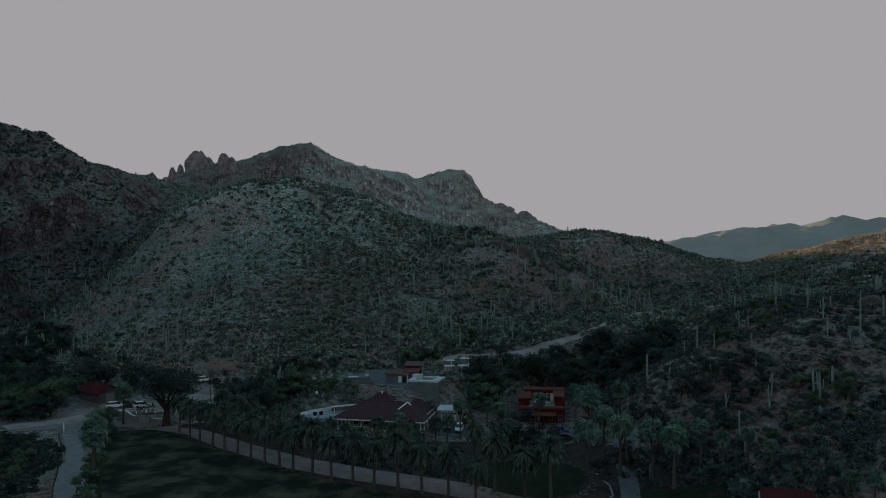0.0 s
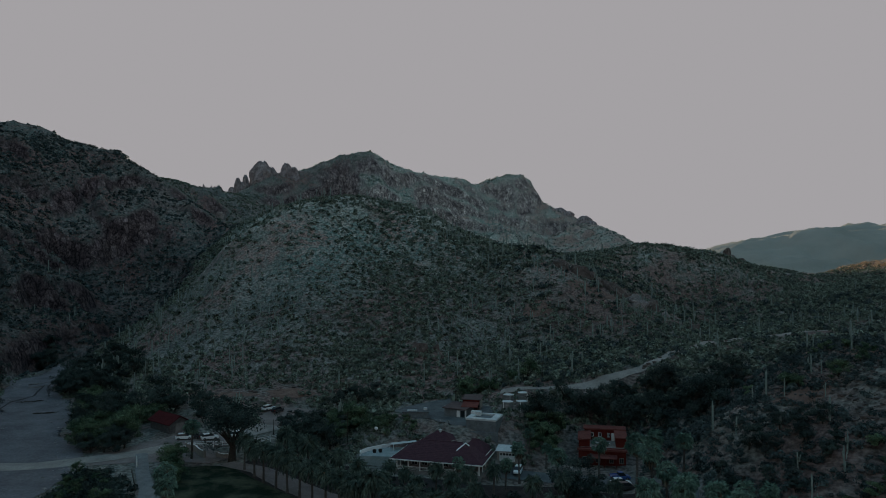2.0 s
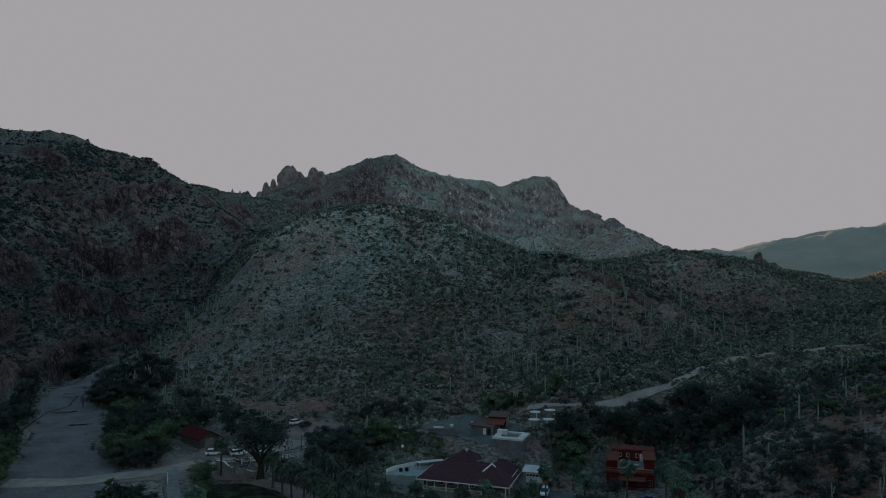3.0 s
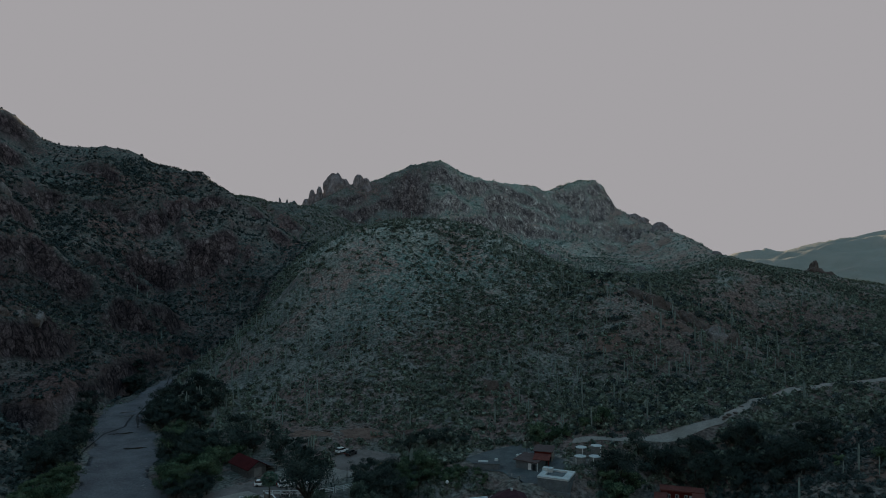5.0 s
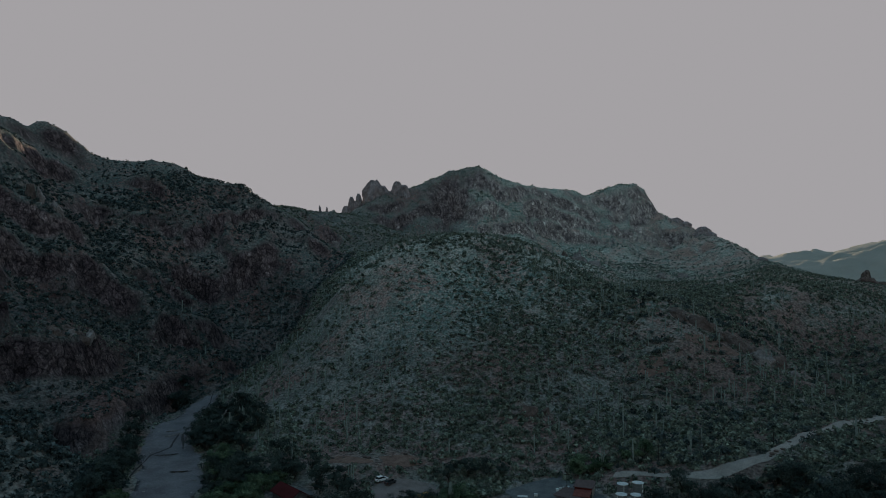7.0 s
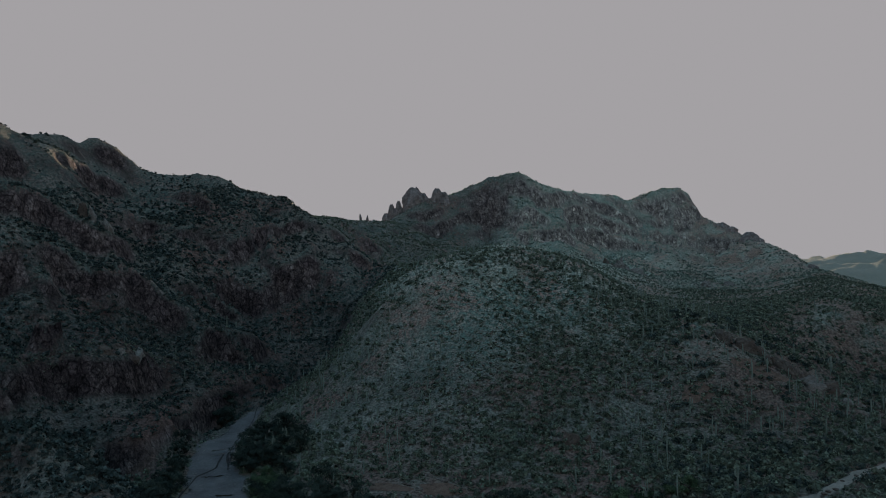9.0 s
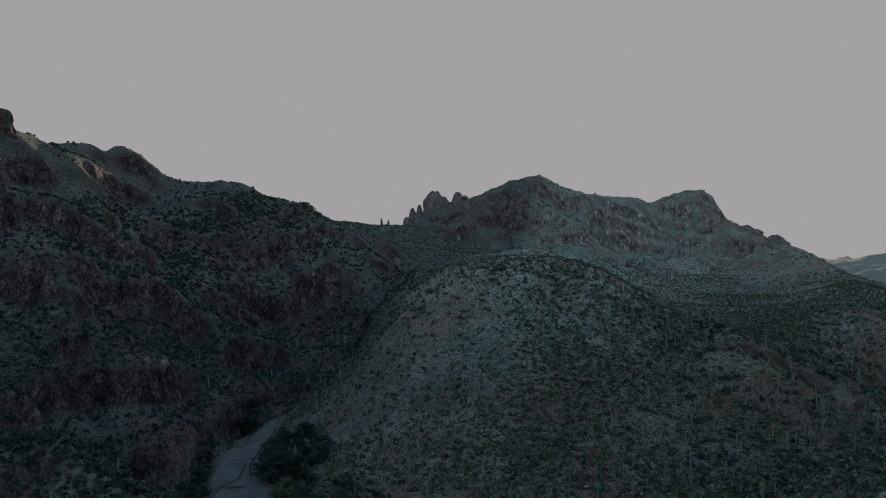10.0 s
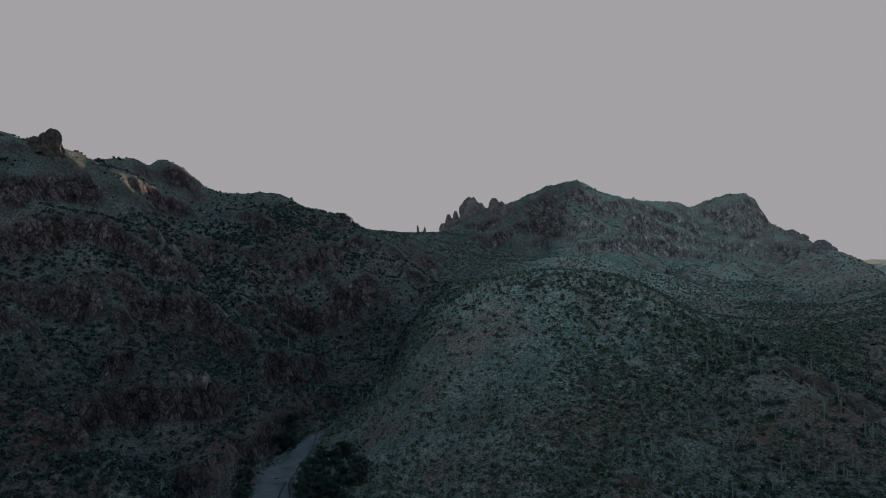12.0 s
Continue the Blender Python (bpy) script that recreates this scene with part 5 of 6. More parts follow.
def sheet_roof(corners, thick=0.16):
    """A sloped slab from top corners."""
    bm = bmesh.new()
    top = [bm.verts.new(c) for c in corners]
    low = [bm.verts.new((c[0], c[1], c[2] - thick)) for c in corners]
    bm.faces.new(top)
    bm.faces.new(low[::-1])
    for i in range(len(top)):
        j = (i + 1) % len(top)
        bm.faces.new((top[i], low[i], low[j], top[j]))
    return bm


def hip_parts(root, x0, x1, y0, y1, eave, ridge, rx0, rx1, ry, mat, rows=9):
    """A hip roof as one mesh with stepped shingle courses."""
    bm = bmesh.new()
    e = [(x0, y0), (x1, y0), (x1, y1), (x0, y1)]
    r = [(rx0, ry), (rx1, ry), (rx1, ry), (rx0, ry)]
    for k in range(rows):
        a, b = k / rows, (k + 1) / rows
        za, zb = eave + (ridge - eave) * a + 0.035, eave + (ridge - eave) * b
        lo = [bm.verts.new((p[0] + (q[0] - p[0]) * a, p[1] + (q[1] - p[1]) * a, za)) for p, q in zip(e, r)]
        hi = [bm.verts.new((p[0] + (q[0] - p[0]) * b, p[1] + (q[1] - p[1]) * b, zb)) for p, q in zip(e, r)]
        un = hi_last if k else [bm.verts.new((v.co.x, v.co.y, za - 0.09)) for v in lo]
        hi_last = hi
        for i in range(4):
            j = (i + 1) % 4
            bm.faces.new((lo[i], lo[j], hi[j], hi[i]))
            bm.faces.new((un[i], un[j], lo[j], lo[i]))
    roof = part("roof", bm, mat, root, "dark maroon shingled hip roof")
    part("ridge_cap", boxed(rx0 - 0.2, rx1 + 0.2, ry - 0.14, ry + 0.14, ridge - 0.06, ridge + 0.08), mat, roof)
    bm = bmesh.new()
    for a, b, c, d in ((x0, x1, y0 - 0.06, y0 + 0.02), (x0, x1, y1 - 0.02, y1 + 0.06), (x0 - 0.06, x0 + 0.02, y0, y1), (x1 - 0.02, x1 + 0.06, y0, y1)):
        block(bm, a, b, c, d, eave - 0.22, eave + 0.04)
    part("fascia", bm, WHITE, roof, "white painted eave board")
    return roof


def window(root, x0, x1, y, z0, z1, out=-1, frame_mat=None):
    """A framed window in a wall that faces -y (out=-1) or +y."""
    bm = bmesh.new()
    for a, b, c, d in ((x0 - 0.08, x1 + 0.08, z1, z1 + 0.09), (x0 - 0.08, x1 + 0.08, z0 - 0.09, z0), (x0 - 0.08, x0, z0, z1), (x1, x1 + 0.08, z0, z1), ((x0 + x1) / 2 - 0.03, (x0 + x1) / 2 + 0.03, z0, z1)):
        block(bm, a, b, y + out * 0.06, y + out * 0.003, c, d)
    w = part("window", bm, frame_mat or WHITE, root)
    part("pane", boxed(x0, x1, y + out * 0.03, y + out * 0.004, z0, z1), GLASS, w)
    return w


def lodge():
    root = thing("lodge", -18, 163.8, -10, -0.75, "long white lodge with maroon hip roof and columned veranda", "house")
    part("plinth", boxed(-11.2, 9.7, 0.0, 12.4, -2.2, 0.25), DARK_WALL, root, "low grey masonry plinth")
    part("wall", boxed(-8.6, 7.2, 3.0, 11.6, 0.25, 2.95), DARK_WALL, root)
    part("wall", boxed(-6.0, 6.0, 11.7, 18.0, -1.0, 2.95), DARK_WALL, root)
    hip_parts(root, -12.2, 10.4, -0.7, 13.0, 2.9, 6.1, -6.4, 3.8, 6.2, ROOF_RED, 12)
    hip_parts(root, -9.8, 2.4, 7.6, 19.2, 3.6, 7.0, -4.4, -2.4, 12.4, ROOF_RED, 11)
    hip_parts(root, 2.6, 9.6, 6.6, 14.6, 3.4, 6.1, 5.4, 7.0, 10.6, ROOF_RED, 8)
    for k in range(8):
        x = -10.7 + k * 2.87
        p = part("post", boxed(x - 0.13, x + 0.13, 0.12, 0.38, 0.25, 2.72, bevel=0.03), WHITE, root)
        part("capital", boxed(x - 0.2, x + 0.2, 0.06, 0.44, 2.5, 2.7), WHITE, p)
    for x in (-10.9, 9.5):
        for k in (1, 2, 3):
            part("post", boxed(x - 0.13, x + 0.13, 0.25 + k * 3.0, 0.51 + k * 3.0, 0.25, 2.72, bevel=0.03), WHITE, root)
    for k in range(7):
        if k == 5:
            continue
        x = -10.7 + k * 2.87
        bm = boxed(x + 0.13, x + 2.74, 0.2, 0.28, 1.08, 1.18)
        block(bm, x + 0.13, x + 2.74, 0.2, 0.28, 0.38, 0.44)
        for i in range(11):
            block(bm, x + 0.28 + i * 0.23, x + 0.33 + i * 0.23, 0.22, 0.26, 0.44, 1.08)
        part("railing", bm, WHITE, root, "white veranda railing")
    for k in range(6):
        x = -7.8 + k * 2.55
        window(root, x, x + 1.3, 3.0, 1.0, 2.4)
    v = part("roof_vent", tube(bmesh.new(), [(-3.4, 12.2, 6.8), (-3.4, 12.2, 7.4)], [0.28, 0.28], 10), PALE_ROOF, root, "pale metal roof vent")
    part("cap", tube(bmesh.new(), [(-3.4, 12.2, 7.4), (-3.4, 12.2, 7.55)], [0.42, 0.1], 10), PALE_ROOF, v)
    part("gutter", sheet_roof([(3.0, 3.4, 4.85), (3.3, 3.3, 4.83), (4.9, 5.9, 6.15), (4.6, 6.0, 6.17)], 0.12), WHITE, root, "white diagonal gutter")
    part("gutter", sheet_roof([(4.6, 5.9, 6.15), (4.8, 6.1, 6.2), (5.9, 5.3, 5.75), (5.8, 5.1, 5.65)], 0.12), WHITE, root, "white diagonal gutter")
    part("gutter", sheet_roof([(0.2, 7.2, 5.85), (0.5, 7.1, 5.85), (2.5, 10.0, 6.1), (2.3, 10.2, 6.1)], 0.12), TAN_WALL, root, "tan valley gutter")
    return root


def terrace():
    """Curved raised terrace west of the lodge, with a white parapet."""
    root = thing("terrace", -33, 175, 0, -0.2, "pale curved terrace with low white parapet beside the lodge", "terrace")
    ring = [(-5.5, -4.4), (-5.9, -2.6), (-4.6, 0.2), (-1.6, 3.6), (1.6, 6.0), (5.0, 7.6), (7.6, 7.6), (8.2, 6.0), (6.0, 2.0), (3.4, -4.4)]
    bm = bmesh.new()
    lo = [bm.verts.new((x, y, -2.0)) for x, y in ring]
    hi = [bm.verts.new((x, y, 1.3)) for x, y in ring]
    bm.faces.new(hi)
    for i in range(len(ring)):
        j = (i + 1) % len(ring)
        bm.faces.new((lo[i], lo[j], hi[j], hi[i]))
    part("deck", bm, DECK_GREEN, root, "blue-grey terrace deck")
    for i in range(7):
        a, b = Vector((*ring[i], 0)), Vector((*ring[i + 1], 0))
        d = (b - a).normalized()
        nrm = Vector((-d.y, d.x, 0)) * 0.16
        pts = [(*(a + nrm).xy, 2.15), (*(b + nrm).xy, 2.15), (*(b - nrm).xy, 2.15), (*(a - nrm).xy, 2.15)]
        part("parapet", sheet_roof(pts, 0.95), WHITE if i not in (4, 5, 6) else PALE_ROOF, root)
    part("awning", sheet_roof([(0.2, 3.4, 2.7), (6.8, 6.9, 2.7), (7.4, 4.6, 2.9), (1.6, 1.2, 2.9)], 0.12), PALE_ROOF, root, "pale stretched awning")
    for x, y in ((0.5, 3.2), (6.6, 6.5), (7.1, 4.7), (1.8, 1.5)):
        part("awning_post", boxed(x - 0.06, x + 0.06, y - 0.06, y + 0.06, 1.3, 2.75), WHITE, root)
    for x, y in ((-2.6, -1.2), (-1.2, -0.6)):
        part("planter", tube(bmesh.new(), [(x, y, 1.3), (x, y, 1.7), (x, y, 2.1)], [0.35, 0.5, 0.45], 10), RUBBER, root, "round black planter")


def grey_house():
    root = thing("flat_roofed_house", -8.4, 184.0, -12, 5.0, "grey block house with pale flat roof round a court", "house")
    part("wall", boxed(-4.0, 3.9, -3.8, 3.9, -2.6, 3.3), GREY_BLOCK, root)
    for x0, x1, y0, y1 in ((-4.1, 4.0, -3.9, -2.2), (2.2, 4.0, -2.2, 4.0), (-4.1, -2.6, -2.2, 1.2), (-4.1, 2.2, 3.0, 4.0)):
        part("roof_slab", boxed(x0, x1, y0, y1, 3.3, 3.75), PALE_ROOF, root, "pale flat roof slab")
    part("roof_hatch", boxed(-4.2, -1.6, 1.3, 2.8, 3.3, 4.5, bevel=0.05), PALE_ROOF, root, "pale green roof box")
    part("retaining_wall", boxed(-11.0, 4.6, -4.8, -4.1, -3.6, 0.6), GREY_BLOCK, root, "long grey retaining wall")


def service_buildings():
    root = thing("store_shed", -16.3, 199.6, -24, label="low grey shed with shallow brown roof in the yard", category="shed")
    part("wall", boxed(-3.4, 3.2, -2.8, 2.8, -0.6, 2.3), GREY_BLOCK, root)
    part("roof", sheet_roof([(-3.9, -3.3, 2.4), (3.7, -3.3, 2.4), (3.7, 3.3, 3.0), (-3.9, 3.3, 3.0)], 0.22), BROWN_ROOF, root, "brown metal roof")
    part("door", boxed(0.6, 1.6, -2.86, -2.8, -0.4, 1.8), WHITE, root, "white door")
    part("door", boxed(2.0, 3.0, -2.86, -2.8, -0.4, 1.8), GLASS, root)
    part("post", boxed(3.6, 3.75, -3.2, -3.05, -0.6, 2.4), WHITE, root)
    root = thing("red_pavilion", -12.8, 203.6, -6, label="small red open pavilion with sloping roofs at the yard", category="pavilion")
    part("back_wall", boxed(-2.3, 2.3, 1.9, 2.3, -0.6, 3.9), RUST_WALL, root)
    part("side_wall", boxed(-2.5, -2.3, -2.2, 2.3, -0.6, 3.4), RUST_WALL, root)
    part("side_wall", boxed(2.3, 2.5, -2.2, 2.3, -0.6, 3.4), TAN_WALL, root)
    part("beam", boxed(-2.4, 2.4, -2.3, -2.1, 2.9, 3.4), RUST_WALL, root)
    part("roof", sheet_roof([(-2.8, -2.6, 3.5), (2.8, -2.6, 3.5), (2.8, 2.6, 4.1), (-2.8, 2.6, 4.1)]), BROWN_ROOF, root, "brown upper roof")
    part("porch_roof", sheet_roof([(-2.3, -6.2, 2.1), (2.4, -6.2, 2.1), (2.4, -2.5, 2.9), (-2.3, -2.5, 2.9)]), RUST_ROOF, root, "salmon red porch roof")
    for x in (-2.1, 2.2):
        part("post", boxed(x - 0.08, x + 0.08, -6.0, -5.84, -0.8, 2.1), RUST_WALL, root)
    for k in range(3):
        part("opening", boxed(-1.9 + k * 1.4, -0.9 + k * 1.4, 1.83, 1.9, 0.5, 2.6), GLASS, root)
    root = thing("pump_house", -28.6, 197.2, 6, label="low grey flat-roofed pump house with pale skylight", category="shed")
    part("wall", boxed(-3.6, 3.6, -2.0, 2.0, -0.8, 1.7), GREY_BLOCK, root)
    part("roof", boxed(-3.8, 3.8, -2.2, 2.2, 1.7, 1.9), ASPHALT, root)
    part("skylight", boxed(-2.4, 0.4, -0.9, 0.2, 1.9, 2.15, bevel=0.04), PALE_ROOF, root, "pale skylight")
    part("hatch", boxed(2.2, 3.2, 0.6, 1.4, 1.9, 2.5), PALE_ROOF, root)
    for k in range(4):
        root = thing("storage_tub", -21.0 + k * 0.95, 208.2 + k * 0.75, 40, label="white plastic storage tub in the yard", category="container", group="tubs in the yard")
        part("tub", boxed(-0.36, 0.36, -0.3, 0.3, 0.15, 0.95, bevel=0.06), WHITE, root)
        part("lid", boxed(-0.4, 0.4, -0.34, 0.34, 0.95, 1.03), PALE_ROOF, root)
    for k, (x, y) in enumerate(((-2.6, 195.9), (1.3, 196.2), (-2.4, 203.2), (1.8, 203.4))):
        root = thing("water_tank", x, y, k * 30, label="round steel water tank with pale rim and flat lid", category="tank", group="water tanks")
        bm = tube(bmesh.new(), [(0, 0, -0.6), (0, 0, 0.02), (0, 0, 2.3), (0, 0, 2.4)], [1.5, 1.5, 1.5, 1.46], 28)
        part("shell", bm, TANK_SKIN, root)
        part("lid", tube(bmesh.new(), [(0, 0, 2.4), (0, 0, 2.5), (0, 0, 2.64)], [1.58, 1.58, 0.2], 28), PALE_ROOF, root, "pale tank lid")
        part("pipe", tube(bmesh.new(), [(-1.1, -1.12, -0.6), (-1.1, -1.12, 2.4)], [0.09, 0.09], 8), WHITE, root, "white down pipe")
        part("hoop", tube(bmesh.new(), [(0, 0, 1.5), (0, 0, 1.6)], [1.53, 1.53], 28), STEEL, root)
    root = thing("garage", -1.8, 174.0, -8, label="small white garage with glazed door beside the drive", category="garage")
    part("wall", boxed(-2.9, 2.9, -2.2, 2.2, -0.8, 2.2), TAN_WALL, root)
    part("roof", sheet_roof([(-3.2, -2.6, 2.3), (3.2, -2.6, 2.3), (3.2, 2.5, 2.6), (-3.2, 2.5, 2.6)]), PALE_ROOF, root)
    door = part("garage_door", boxed(-2.2, 1.6, -2.28, -2.2, -0.2, 1.9), PALE_ROOF, root, "white panelled garage door")
    for k in range(5):
        part("pane", boxed(-2.05 + k * 0.74, -1.5 + k * 0.74, -2.32, -2.28, 1.2, 1.7), GLASS, door)


def red_house():
    root = thing("red_house", 20.6, 175.4, -6, -1.0, "rust-red two-level house of flat-roofed wings round a courtyard", "house")
    part("lower_wall", boxed(-5.6, 5.7, 0, 3.6, -0.6, 3.6), RUST_WALL, root)
    part("lower_wall", boxed(-5.6, 5.7, 3.6, 14.6, -1.0, 3.4), RUST_WALL, root)
    part("terrace_floor", boxed(-5.4, 5.5, 3.2, 11.6, 3.4, 3.55), TAN_WALL, root, "tan courtyard floor")
    part("front_parapet", boxed(-5.9, 6.0, -0.3, 0.35, 3.6, 4.1), RUST_ROOF, root, "salmon parapet over the ground floor")
    part("porch_roof", sheet_roof([(-2.6, -2.0, 2.4), (3.6, -2.0, 2.4), (3.6, 0, 2.9), (-2.6, 0, 2.9)]), RUST_ROOF, root, "salmon porch roof")
    for x in (-2.4, 0.5, 3.4):
        part("porch_post", boxed(x - 0.09, x + 0.09, -1.85, -1.67, -0.6, 2.4), RUST_WALL, root)
    part("back_wing", boxed(-4.2, 6.0, 11.6, 15.0, 3.4, 6.3), RUST_WALL, root)
    part("back_roof", boxed(-4.5, 6.3, 11.1, 15.3, 6.3, 6.62), RUST_ROOF, root, "salmon flat roof edge")
    part("left_wing", boxed(-5.6, -2.9, 4.0, 11.2, 3.4, 5.5), RUST_WALL, root)
    part("left_roof", sheet_roof([(-5.9, 3.5, 5.35), (-2.6, 3.5, 5.75), (-2.6, 11.5, 6.1), (-5.9, 11.5, 5.7)], 0.2), RUST_ROOF, root, "salmon sloping roof")
    part("right_wing", boxed(3.5, 6.0, 4.6, 11.6, 3.4, 6.0), RUST_WALL, root)
    part("right_roof", sheet_roof([(3.2, 4.2, 6.05), (6.3, 4.2, 6.05), (6.3, 11.6, 6.4), (3.2, 11.6, 6.4)], 0.2), RUST_ROOF, root, "salmon sloping roof")
    for x in (-2.6, -0.6, 1.6):
        window(root, x, x + 0.6, 11.6, 4.5, 5.4)
    part("door", boxed(2.6, 3.4, 11.52, 11.6, 3.5, 5.5), WHITE, root, "white door")
    for x in (-4.6, -1.4, 1.8, 4.2):
        window(root, x, x + 0.9, 0.0, 0.9, 2.1, frame_mat=TAN_WALL)
    for x, y in ((-1.2, 6.2), (0.4, 7.6), (1.6, 5.4), (-1.6, 9.0)):
        t = part("patio_table", tube(bmesh.new(), [(x, y, 4.2), (x, y, 4.27)], [0.55, 0.55], 14), PALE_ROOF, root, "pale round patio table")
        part("stem", tube(bmesh.new(), [(x, y, 3.55), (x, y, 4.2)], [0.06, 0.05], 6), STEEL, t)
    part("railing", boxed(-2.8, 3.4, 3.3, 3.38, 4.4, 4.5), RUST_ROOF, root)


def barn():
    root = thing("barn", -94.2, 187.6, 56, 1.8, "old barn with dark red metal gable roof and grey board walls", "barn")
    L, W, E, R = 11.0, 2.8, 2.5, 4.2        # the ridge runs along local +y
    part("wall", boxed(-W, W, 0.3, L, -0.5, E), OLD_WOOD, root)
    for y, n in ((0.0, "gable"), (L - 0.3, "gable")):
        bm = bmesh.new()
        a = [bm.verts.new(c) for c in ((-W, y, E), (W, y, E), (0, y, R))]
        b = [bm.verts.new(c) for c in ((-W, y + 0.3, E), (W, y + 0.3, E), (0, y + 0.3, R))]
        bm.faces.new(a)
        bm.faces.new(b[::-1])
        for i in range(3):
            bm.faces.new((a[i], b[i], b[(i + 1) % 3], a[(i + 1) % 3]))
        part(n, bm, OLD_WOOD, root)
    for sg in (-1, 1):
        roof = part("roof", sheet_roof([(0, -0.8, R + 0.2), (sg * (W + 0.7), -0.8, E - 0.25), (sg * (W + 0.7), L + 0.6, E - 0.25), (0, L + 0.6, R + 0.2)][:: sg], 0.12), BARN_RED, root, "dark red metal roof slope")
        for k in range(16):
            y = -0.6 + k * 0.76
            part("seam", sheet_roof([(0, y, R + 0.26), (sg * (W + 0.7), y, E - 0.19), (sg * (W + 0.7), y + 0.06, E - 0.19), (0, y + 0.06, R + 0.26)][:: sg], 0.06), BARN_RED, roof)
    for k in range(18):
        x = -W + 0.03 + k * 0.31
        part("board", boxed(x, x + 0.26, -0.05, 0.0, -0.5, 2.4), OLD_WOOD, root)
    part("barn_door", boxed(-1.2, 1.2, -0.14, -0.06, -0.3, 2.3), DARK_WALL, root, "dark barn door")
    # lean-to
    part("lean_to_roof", sheet_roof([(W + 0.5, 0.5, E - 0.2), (W + 4.0, 0.5, E - 1.1), (W + 4.0, 9.0, E - 1.1), (W + 0.5, 9.0, E - 0.2)], 0.1), OLD_WOOD, root, "grey lean-to roof")
    for y in (0.7, 4.6, 8.6):
        part("lean_to_post", boxed(W + 3.7, W + 3.85, y, y + 0.15, -0.6, E - 1.15), OLD_WOOD, root)


lodge()
terrace()
grey_house()
service_buildings()
red_house()
barn()


def pavilion(x, y, turn, roof_mat, w, d, eave, ridge, label, name):
    root = thing(name, x, y, turn, label=label, category="pavilion")
    for px in (-w, w):
        for py in (-d, d):
            part("post", boxed(px - 0.1, px + 0.1, py - 0.1, py + 0.1, -0.5, eave), WHITE, root)
    for sg in (-1, 1):
        part("roof", sheet_roof([(-w - 0.5, 0, ridge), (w + 0.5, 0, ridge), (w + 0.5, sg * (d + 0.5), eave), (-w - 0.5, sg * (d + 0.5), eave)][:: -sg], 0.12), roof_mat, root)


pavilion(46.2, 103.2, -12, BARN_RED, 3.0, 2.4, 2.2, 3.5, "garden pavilion with dark red gabled roof", "garden_pavilion")
pavilion(37.0, 106.0, -8, PALE_ROOF, 2.0, 1.6, 2.1, 2.6, "white canvas sunshade over the garden terrace", "sunshade")
pavilion(41.2, 105.4, -8, PALE_ROOF, 2.0, 1.6, 2.1, 2.6, "white canvas sunshade over the garden terrace", "sunshade")

# ---------------------------------------------------------------- fences, walls, posts
def picket_fence(a, b, label="white post-and-rail fence beside the car park"):
    length = math.hypot(b[0] - a[0], b[1] - a[1])
    root = thing("fence", a[0], a[1], math.degrees(math.atan2(b[1] - a[1], b[0] - a[0])), 0, label, "fence")
    n = max(2, round(length / 2.4))
    ux, uy = (b[0] - a[0]) / length, (b[1] - a[1]) / length
    g = lambda s: float(height(a[0] + ux * s, a[1] + uy * s)) + 0.2
    post = None
    for k in range(n + 1):
        s = length * k / n
        m = part("post", boxed(-0.09, 0.09, -0.09, 0.09, -0.5, 1.45, bevel=0.02) if post is None else post, WHITE, root)
        post = m.data
        m.location = (s, 0, g(s))
        if k < n:
            e = length * (k + 1) / n
            for h in (0.45, 0.85, 1.25):
                bm = bmesh.new()
                v = [bm.verts.new(c) for s_, y0 in ((s, -0.03), (e, -0.03), (e, 0.03), (s, 0.03)) for c in [(s_, y0, g(s_) + h)]]
                w = [bm.verts.new((q.co.x, q.co.y, q.co.z + 0.14)) for q in v]
                bm.faces.new(v[::-1]), bm.faces.new(w)
                for i in range(4):
                    bm.faces.new((v[i], v[(i + 1) % 4], w[(i + 1) % 4], w[i]))
                part("rail", bm, WHITE, root)


for a, b in (((-85.3, 173.8), (-74.4, 177)), ((-67.8, 181.4), (-59.2, 189.8)), ((-89.5, 168.6), (-84.0, 171.2)), ((-74, 177.2), (-68.2, 181.0))):
    picket_fence(a, b)


def garden_wall(pts, tall, label, mat, cap=WHITE, cap_label="white coping"):
    root = thing("garden_wall", pts[0][0], pts[0][1], 0, label=label, category="wall")
    ox, oy, oz = root.location
    for a, b in zip(pts, pts[1:]):
        d = Vector((b[0] - a[0], b[1] - a[1], 0)).normalized()
        nx, ny = -d.y * 0.18, d.x * 0.18
        q = [(a[0] + nx - ox, a[1] + ny - oy), (b[0] + nx - ox, b[1] + ny - oy), (b[0] - nx - ox, b[1] - ny - oy), (a[0] - nx - ox, a[1] - ny - oy)]
        part("panel", sheet_roof([(*q[0], tall * a[2]), (*q[1], tall * b[2]), (*q[2], tall * b[2]), (*q[3], tall * a[2])], tall * 1.3), mat, root)
        part("coping", sheet_roof([(*q[0], tall * a[2] + 0.1), (*q[1], tall * b[2] + 0.1), (*q[2], tall * b[2] + 0.1), (*q[3], tall * a[2] + 0.1)], 0.096), cap, root, cap_label)
    for p in (pts[0], pts[-1]):
        x, y = p[0] - ox, p[1] - oy
        part("pillar", boxed(x - 0.3, x + 0.3, y - 0.3, y + 0.3, -0.4, tall * p[2] + 0.35, bevel=0.04), TAN_WALL, root, "square gate pillar")


